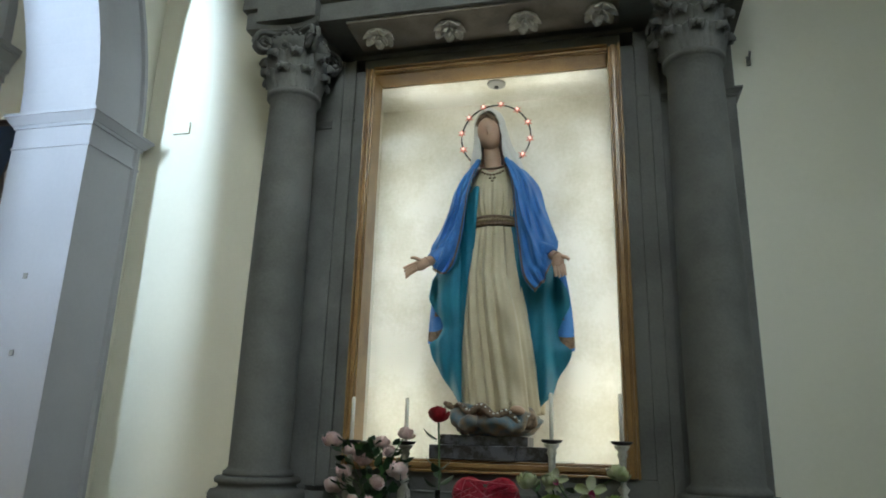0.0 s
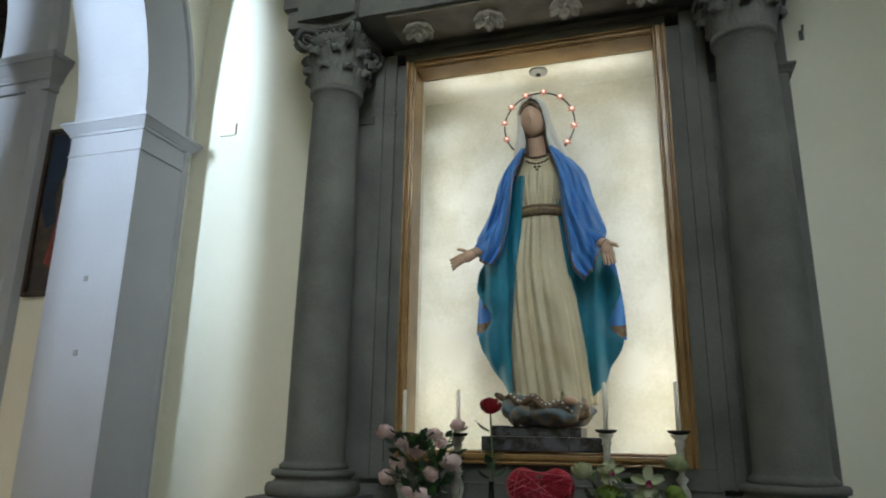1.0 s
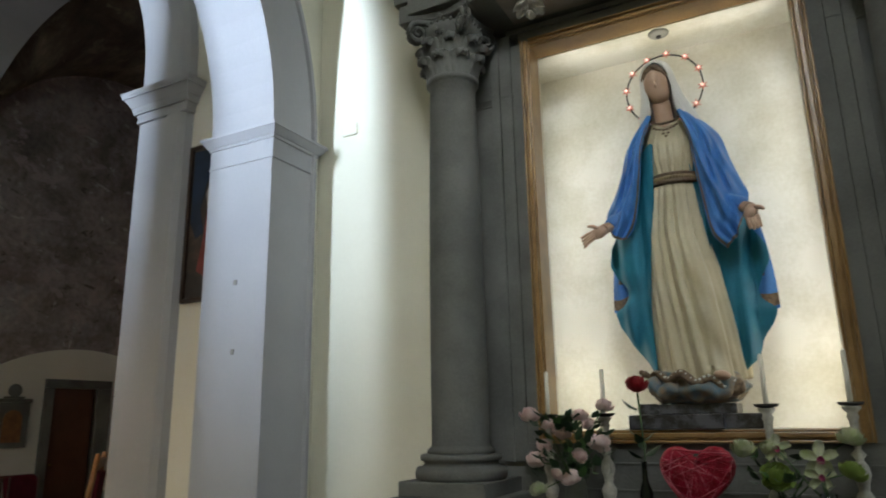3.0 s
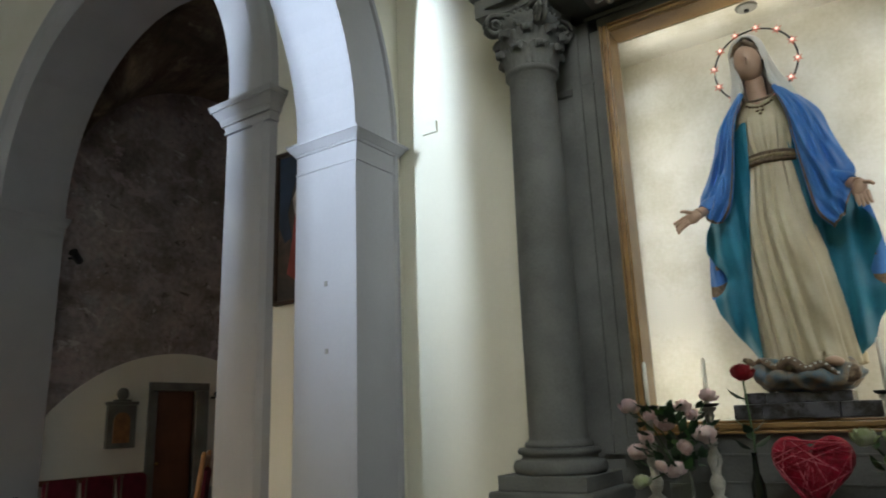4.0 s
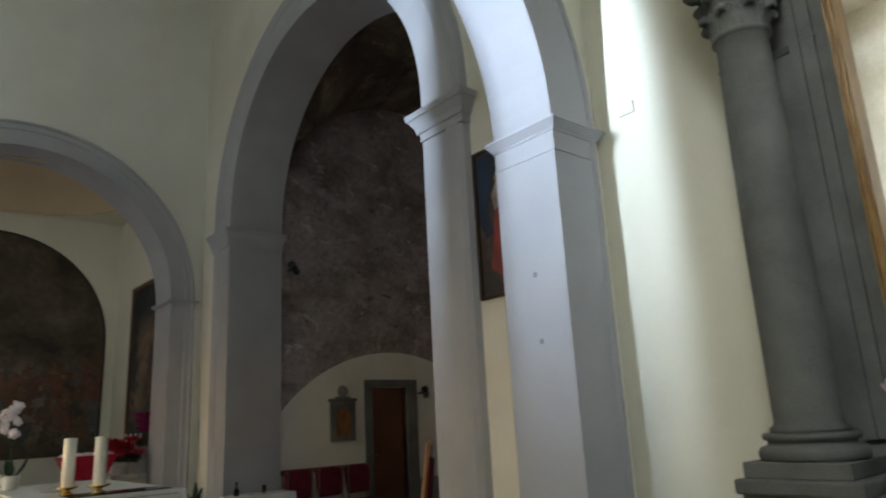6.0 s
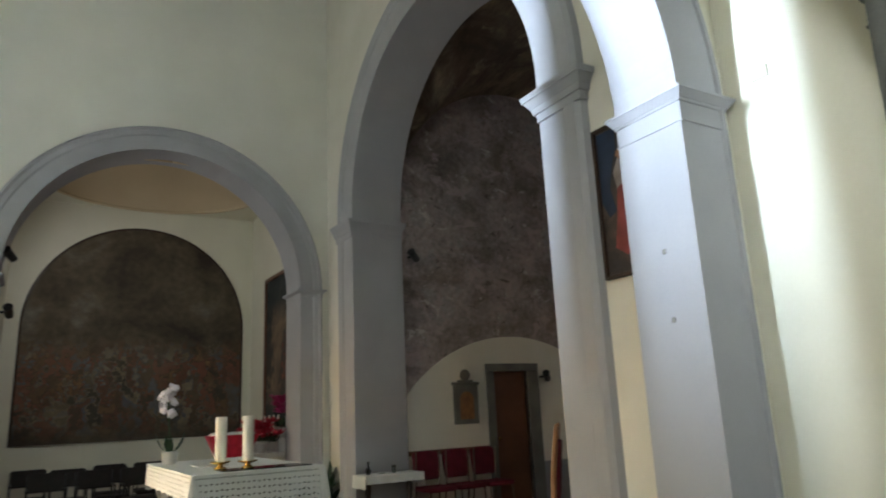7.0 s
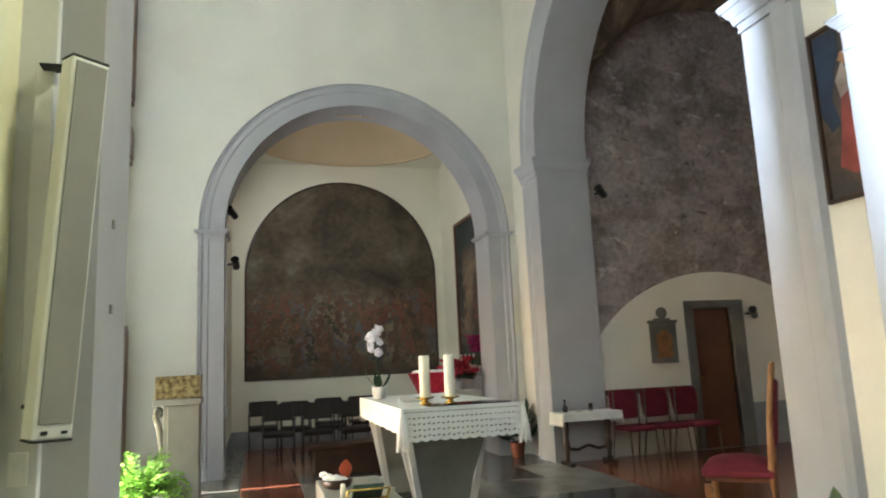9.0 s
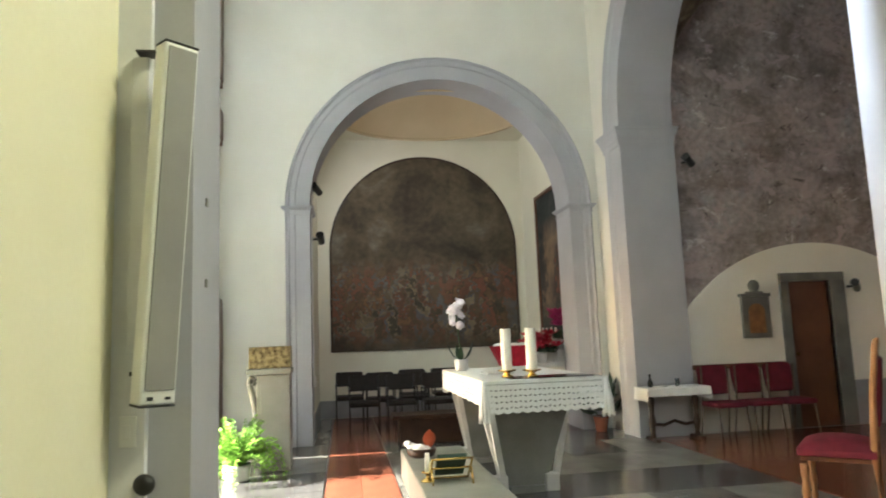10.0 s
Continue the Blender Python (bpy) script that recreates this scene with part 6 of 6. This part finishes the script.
ac = empty("wooden_chair", pose(-5.42, 3.38, 0, 0, 0, 138), "high-backed wooden chair with a crimson padded seat", "chair")
bm = bmesh.new()
bmesh.ops.create_grid(bm, x_segments=16, y_segments=16, size=0.27)
top = list(bm.verts)
for v in top:
    v.co.x *= 1.04
    v.co.z = 0.49 + 0.085 * (1 - (abs(v.co.x) / 0.281) ** 2.5) ** 0.6 * (1 - (abs(v.co.y) / 0.27) ** 2.5) ** 0.6 if abs(v.co.x) < 0.28 and abs(v.co.y) < 0.269 else 0.49
for f in bm.faces:
    f.smooth = True
box(bm, -0.281, 0.281, -0.27, 0.27, 0.432, 0.489, 0.012)
part("seat", bm, RED, ac)
HONEY = material("honey_wood", (0.36, 0.17, 0.07), (0.25, 0.11, 0.04), 0.35, scale=5, bump=0.1)
part("seat_frame", boxed(-0.255, 0.255, -0.25, 0.25, 0.395, 0.43, 0.008), DOORWOOD, ac)
for x in (-0.25, 0.25):
    part("back_post", tube(bmesh.new(), [(x, -0.26, 0.0), (x, -0.25, 0.45), (x, -0.28, 0.9), (x, -0.33, 1.28), (x, -0.335, 1.32)], [0.024, 0.027, 0.025, 0.022, 0.016], 10), HONEY, ac)
    part("front_leg", lathe(bmesh.new(), [(0.022, 0), (0.03, 0.04), (0.02, 0.07), (0.034, 0.16), (0.022, 0.24), (0.03, 0.30), (0.03, 0.37)], 14, pose(x, 0.23, 0)), HONEY, ac)
part("back_pad", boxed(-0.22, 0.22, -0.035, 0.035, 0.0, 0.52, 0.025, pose(0, -0.275, 0.66, 6, 0, 0)), RED, ac)
part("top_rail", boxed(-0.25, 0.25, -0.018, 0.018, 0.0, 0.08, 0.012, pose(0, -0.325, 1.20, 6, 0, 0)), HONEY, ac)

for nm, at, n, size, mat, lab in (("pot_plant", (-10.15, 3.22, 0), 44, 0.26, DLEAF, "dark leafy plant in a terracotta pot by the pier"), ("floor_plant", (-4.15, 2.95, 0), 24, 0.20, GLEAF, "green leafy plant in a pot beside the pier")):
    pl = empty(nm, pose(*at), lab, "plant")
    part("pot", lathe(bmesh.new(), [(0.08, 0), (0.085, 0.01), (0.115, 0.19), (0.12, 0.22), (0.10, 0.21)], 20), TERRA, pl)
    part("foliage", leaves(n, 0.14, 0.62 if nm == "pot_plant" else 0.34, size, 3, 0.2), mat, pl)


def black_chair(m):
    ch = empty("black_chair", m, "black stacking armchair with a padded seat", "chair", "black chairs in the apse")
    part("seat", boxed(-0.225, 0.225, -0.22, 0.22, 0.40, 0.475, 0.02), CHAIRPAD, ch)
    part("backrest", boxed(-0.225, 0.225, -0.018, 0.018, 0.0, 0.26, 0.012, pose(0, -0.24, 0.62, 8, 0, 0)), CHAIRPAD, ch)
    for x in (-0.235, 0.235):
        part("front_leg", tube(bmesh.new(), [(x, 0.2, 0.66), (x, 0.22, 0.0)], 0.012, 8), BLACK, ch)
        part("back_leg", tube(bmesh.new(), [(x, -0.27, 0.86), (x, -0.22, 0.45), (x, -0.27, 0.0)], 0.012, 8), BLACK, ch)
        part("armrest", boxed(x - 0.02, x + 0.02, -0.22, 0.21, 0.66, 0.68, 0.006), BLACK, ch)
    return ch


first = black_chair(pose(-12.9, -0.40, 0, 0, 0, -90))
for x, y in ((-11.6, -0.18), (-11.55, 0.42), (-11.5, 1.0), (-11.5, 1.58), (-12.3, 0.12), (-12.3, 0.70), (-12.9, 0.75), (-12.9, 1.35)):
    copy_thing(first, pose(x, y, 0, 0, 0, -90))
kneel = tagged(part("dark_bench", box(boxed(-0.25, 0.25, -0.85, 0.85, 0.34, 0.40, 0.01), -0.2, 0.2, -0.75, 0.75, 0.0, 0.34, 0.01), DARKWOOD, world_m=pose(-10.2, 1.0, 0)), "low dark red-brown wooden bench behind the altar", "bench")

# apse altar with poinsettias, tray and candles, and its picture
aa = empty("apse_altar", pose(-12.0, 2.83, 0), "small white side altar against the apse wall", "altar")
part("body", boxed(-0.75, 0.75, -0.22, 0.31, 0.0, 0.90, 0.01), WHITE, aa), part("top", boxed(-0.85, 0.85, -0.28, 0.32, 0.902, 0.97, 0.01), MARBLE, aa), part("gradine", boxed(-0.8, 0.8, 0.12, 0.32, 0.972, 1.18, 0.01), MARBLE, aa)
for x in (-12.5, -12.25, -12.0, -11.75, -11.5):
    cn = empty("thin_candle", pose(x, 3.04, 1.181), "thin white candle in a small brass socket", "candle", "apse candles")
    part("socket", lathe(bmesh.new(), [(0.04, 0), (0.035, 0.015), (0.012, 0.03), (0.02, 0.09), (0.02, 0.1)], 14), BRASS, cn), part("wax", lathe(bmesh.new(), [(0.016, 0.1), (0.015, 0.36), (0.005, 0.365)], 12), WAX, cn)
POIN = material("scarlet_bract", (0.50, 0.016, 0.045), (0.36, 0.010, 0.028), 0.55, scale=12, bump=0.1)
MAG = material("magenta_petal", (0.48, 0.05, 0.22), (0.36, 0.03, 0.15), 0.55, scale=12, bump=0.1)
for x, y, z, r, mat, lab in ((-11.22, 2.70, 0.972, 0.36, POIN, "red poinsettia in a pot on the apse altar"), (-11.6, 2.72, 0.972, 0.26, POIN, "red poinsettia in a pot on the apse altar"), (-11.9, 2.72, 0.972, 0.24, POIN, "red poinsettia in a pot on the apse altar"), (-11.32, 3.05, 1.182, 0.12, MAG, "magenta flowers in a pot on the apse altar")):
    po = empty("poinsettia" if mat is POIN else "magenta_flowers", pose(x, y, z), lab, "plant")
    part("pot", lathe(bmesh.new(), [(0.06, 0), (0.065, 0.01), (0.085, 0.13), (0.09, 0.15), (0.07, 0.14)], 16), MARBLE, po)
    rr = random.Random(int(-x * 10))
    bm = bmesh.new()
    for _ in range(11):
        cx, cy, cz = rr.uniform(-r, r) * 0.7, rr.uniform(-r, r) * 0.6, 0.32 + rr.uniform(-0.10, 0.16) + (0.25 * rr.random() if mat is MAG else 0)
        for a in range(0, 360, 45):
            leaf(bm, pose(cx, cy, cz, 0, 0, a + rr.uniform(-10, 10)) @ pose(0, 0.01, 0, -75 + rr.uniform(-15, 15), 0, 0), 0.075, 0.15, 0.2)
    part("flower_head", bm, mat, po), part("foliage", leaves(20, r * 0.7, 0.24, 0.13, 6, 0.14), DLEAF, po)
tr = empty("red_trough", pose(-10.75, 2.12, 0.0), "tapered red trough with white contents on a slim stand", "trough")
bm = bmesh.new()
lo, hi = [bm.verts.new(p) for p in ((-0.10, -0.22, 0.97), (0.10, -0.22, 0.97), (0.10, 0.22, 0.97), (-0.10, 0.22, 0.97))], [bm.verts.new(p) for p in ((-0.16, -0.36, 1.28), (0.16, -0.36, 1.28), (0.16, 0.36, 1.28), (-0.16, 0.36, 1.28))]
for i in range(4):
    bm.faces.new((lo[i], lo[(i + 1) % 4], hi[(i + 1) % 4], hi[i]))
bm.faces.new(lo), bm.faces.new(hi)
part("trough", bm, POIN, tr), part("stand", lathe(bmesh.new(), [(0.16, 0), (0.16, 0.03), (0.03, 0.06), (0.03, 0.94), (0.08, 0.968)], 16), DARKWOOD, tr)
bm = bmesh.new()
for k in range(5):
    bmesh.ops.create_icosphere(bm, subdivisions=2, radius=0.09, matrix=pose(0, -0.25 + 0.125 * k, 1.28) @ Matrix.Diagonal((1.1, 1, 0.5, 1)))
part("contents", bm, LINEN, tr, "white folded linen", True)
ap = empty("apse_painting", pose(-11.9, 3.17, 2.67), "tall dark oil painting in a brown wooden frame", "painting")
part("canvas", boxed(-0.66, 0.66, -0.03, 0.0, -1.25, 1.25), figured("sombre_canvas", [(0.30, (0.008, 0.010, 0.010)), (0.5, (0.022, 0.028, 0.028)), (0.65, (0.06, 0.06, 0.05))], [(0.0, (0.42, 0.10, 0.035)), (0.3, (0.03, 0.035, 0.035)), (0.6, (0.34, 0.22, 0.13)), (0.9, (0.06, 0.07, 0.08))], -0.9, 0.7, 1.6), ap)
bm = bmesh.new()
box(bm, -0.73, -0.66, -0.06, 0.0, -1.32, 1.32, 0.008), box(bm, 0.66, 0.73, -0.06, 0.0, -1.32, 1.32, 0.008), box(bm, -0.66, 0.66, -0.06, 0.0, 1.25, 1.32, 0.008), box(bm, -0.66, 0.66, -0.06, 0.0, -1.32, -1.25, 0.008)
part("frame", bm, DOORWOOD, ap)

# plaque, spotlights, conduit, wooden fittings beside the apse
pq = empty("wall_plaque", pose(-9.365, 5.31, 1.27), "grey stone plaque with an ochre arched panel", "plaque")
bm = boxed(0.0, 0.05, -0.215, 0.215, 0.0, 0.58, 0.008)
box(bm, 0.0, 0.06, -0.24, 0.24, 0.582, 0.63, 0.008), box(bm, 0.0, 0.05, -0.13, 0.13, 0.632, 0.66, 0.006)
bmesh.ops.create_icosphere(bm, subdivisions=3, radius=0.09, matrix=pose(0.03, 0, 0.735) @ Matrix.Diagonal((0.5, 1, 1, 1)))
part("slab", bm, SERENA, pq)
part("panel", lunette(bmesh.new(), -0.125, 0.125, 0.07, 0.0, 0.36, 0.125, 0.049, 0.058, 20), material("ochre_panel", (0.26, 0.13, 0.05), (0.17, 0.08, 0.035), 0.6, scale=12, bump=0.2), pq, "ochre arched panel")


def spotlight(m, label):
    s = empty("spotlight", m, label, "lamp", "black spotlights")
    part("mount", tube(bmesh.new(), [(0, 0, 0), (0.09, 0, 0.0)], 0.018, 8), BLACK, s)
    part("can", lathe(bmesh.new(), [(0.02, -0.10), (0.05, -0.09), (0.055, 0.10), (0.062, 0.115), (0.05, 0.11)], 18, pose(0.13, 0, 0, 60, 25, 0)), BLACK, s)
    return s


a = spotlight(pose(-9.30, 4.36, 3.80, 0, 0, 20), "black spotlight fixed to the arch jamb")
copy_thing(a, pose(-10.75, -0.94, 3.74, 0, 0, 45)), copy_thing(a, pose(-10.95, -0.93, 3.02, 0, 0, 70)), copy_thing(a, pose(-9.36, 6.80, 1.96, 0, 0, 30))
cond = tagged(part("cable_conduit", box(boxed(-10.80, -10.74, -0.952, -0.925, 0.95, 3.68, 0.004), -10.81, -10.73, -0.953, -0.90, 0.80, 0.95, 0.006), LINEN), "white cable conduit with a box on the arch jamb", "conduit")
# plain moulded boards for brown wooden pieces of unknown use
for z0, z1, lab in ((5.2, 7.1, "tall dark brown wooden panel hung high on the pier"), (4.33, 4.85, "small dark brown wooden panel hung on the pier"), (0.0, 2.1, "brown wooden panel standing against the pier")):
    wp = empty("cupboard" if z0 == 0 else "wall_panel", pose(-10.0, -2.228, z0), lab, "cupboard")
    part("board", boxed(-0.36, 0.36, 0.0, 0.05, 0.0, z1 - z0, 0.006), DOORWOOD, wp)
    part("moulding", boxed(-0.30, 0.30, 0.05, 0.07, 0.06, z1 - z0 - 0.06, 0.008), DOORWOOD, wp)

# ---------------------------------------------------------------- floors, laid piece by piece
floor = structure("floor", boxed(-14.2, -3.35, -6.2, 9.0, -0.25, -0.012), SLATE, "dark grey polished stone floor with a terracotta strip")
floor_nave = structure("floor_nave", boxed(-3.35, 6.2, -6.2, 4.2, -0.40, -0.15), SLATE, "grey stone nave floor one step down")
rng = random.Random(4)


def slab_mesh(w, d, mat):
    return_bm = boxed(-w / 2, w / 2, -d / 2, d / 2, -0.012, 0.0)
    me = bpy.data.meshes.new("floor_slab")
    return_bm.to_mesh(me)
    return_bm.free()
    me.materials.append(mat)
    return me


def lay(x0, x1, y0, y1, w, d, mats, gap=0.004):
    meshes = {}
    nx, ny = max(1, round((x1 - x0) / w)), max(1, round((y1 - y0) / d))
    w, d = (x1 - x0) / nx, (y1 - y0) / ny
    for i in range(nx):
        for j in range(ny):
            m = mats[(i * 2 + j * 3 + rng.randrange(2)) % len(mats)]
            if m.name not in meshes:
                meshes[m.name] = slab_mesh(w - gap, d - gap, m)
            ob = new("floor_slab", meshes[m.name])
            ob.parent = floor
            ob.location = (x0 + (i + 0.5) * w, y0 + (j + 0.5) * d, rng.uniform(-0.001, 0.001))


lay(-10.4, -3.4, 0.03, 3.6, 1.0, 0.72, SLABS)
lay(-10.4, -3.4, -2.2, -0.72, 1.0, 0.74, SLABS)
lay(-13.65, -10.42, 0.03, 3.1, 0.36, 0.36, [TERRA])
lay(-13.65, -10.42, -0.93, -0.72, 0.8, 0.21, [SLABS[2]])
lay(-13.65, -6.0, -0.70, 0.02, 0.36, 0.36, [TERRA])
lay(-9.3, -4.3, 3.62, 8.5, 0.45, 0.6, [TERRA])
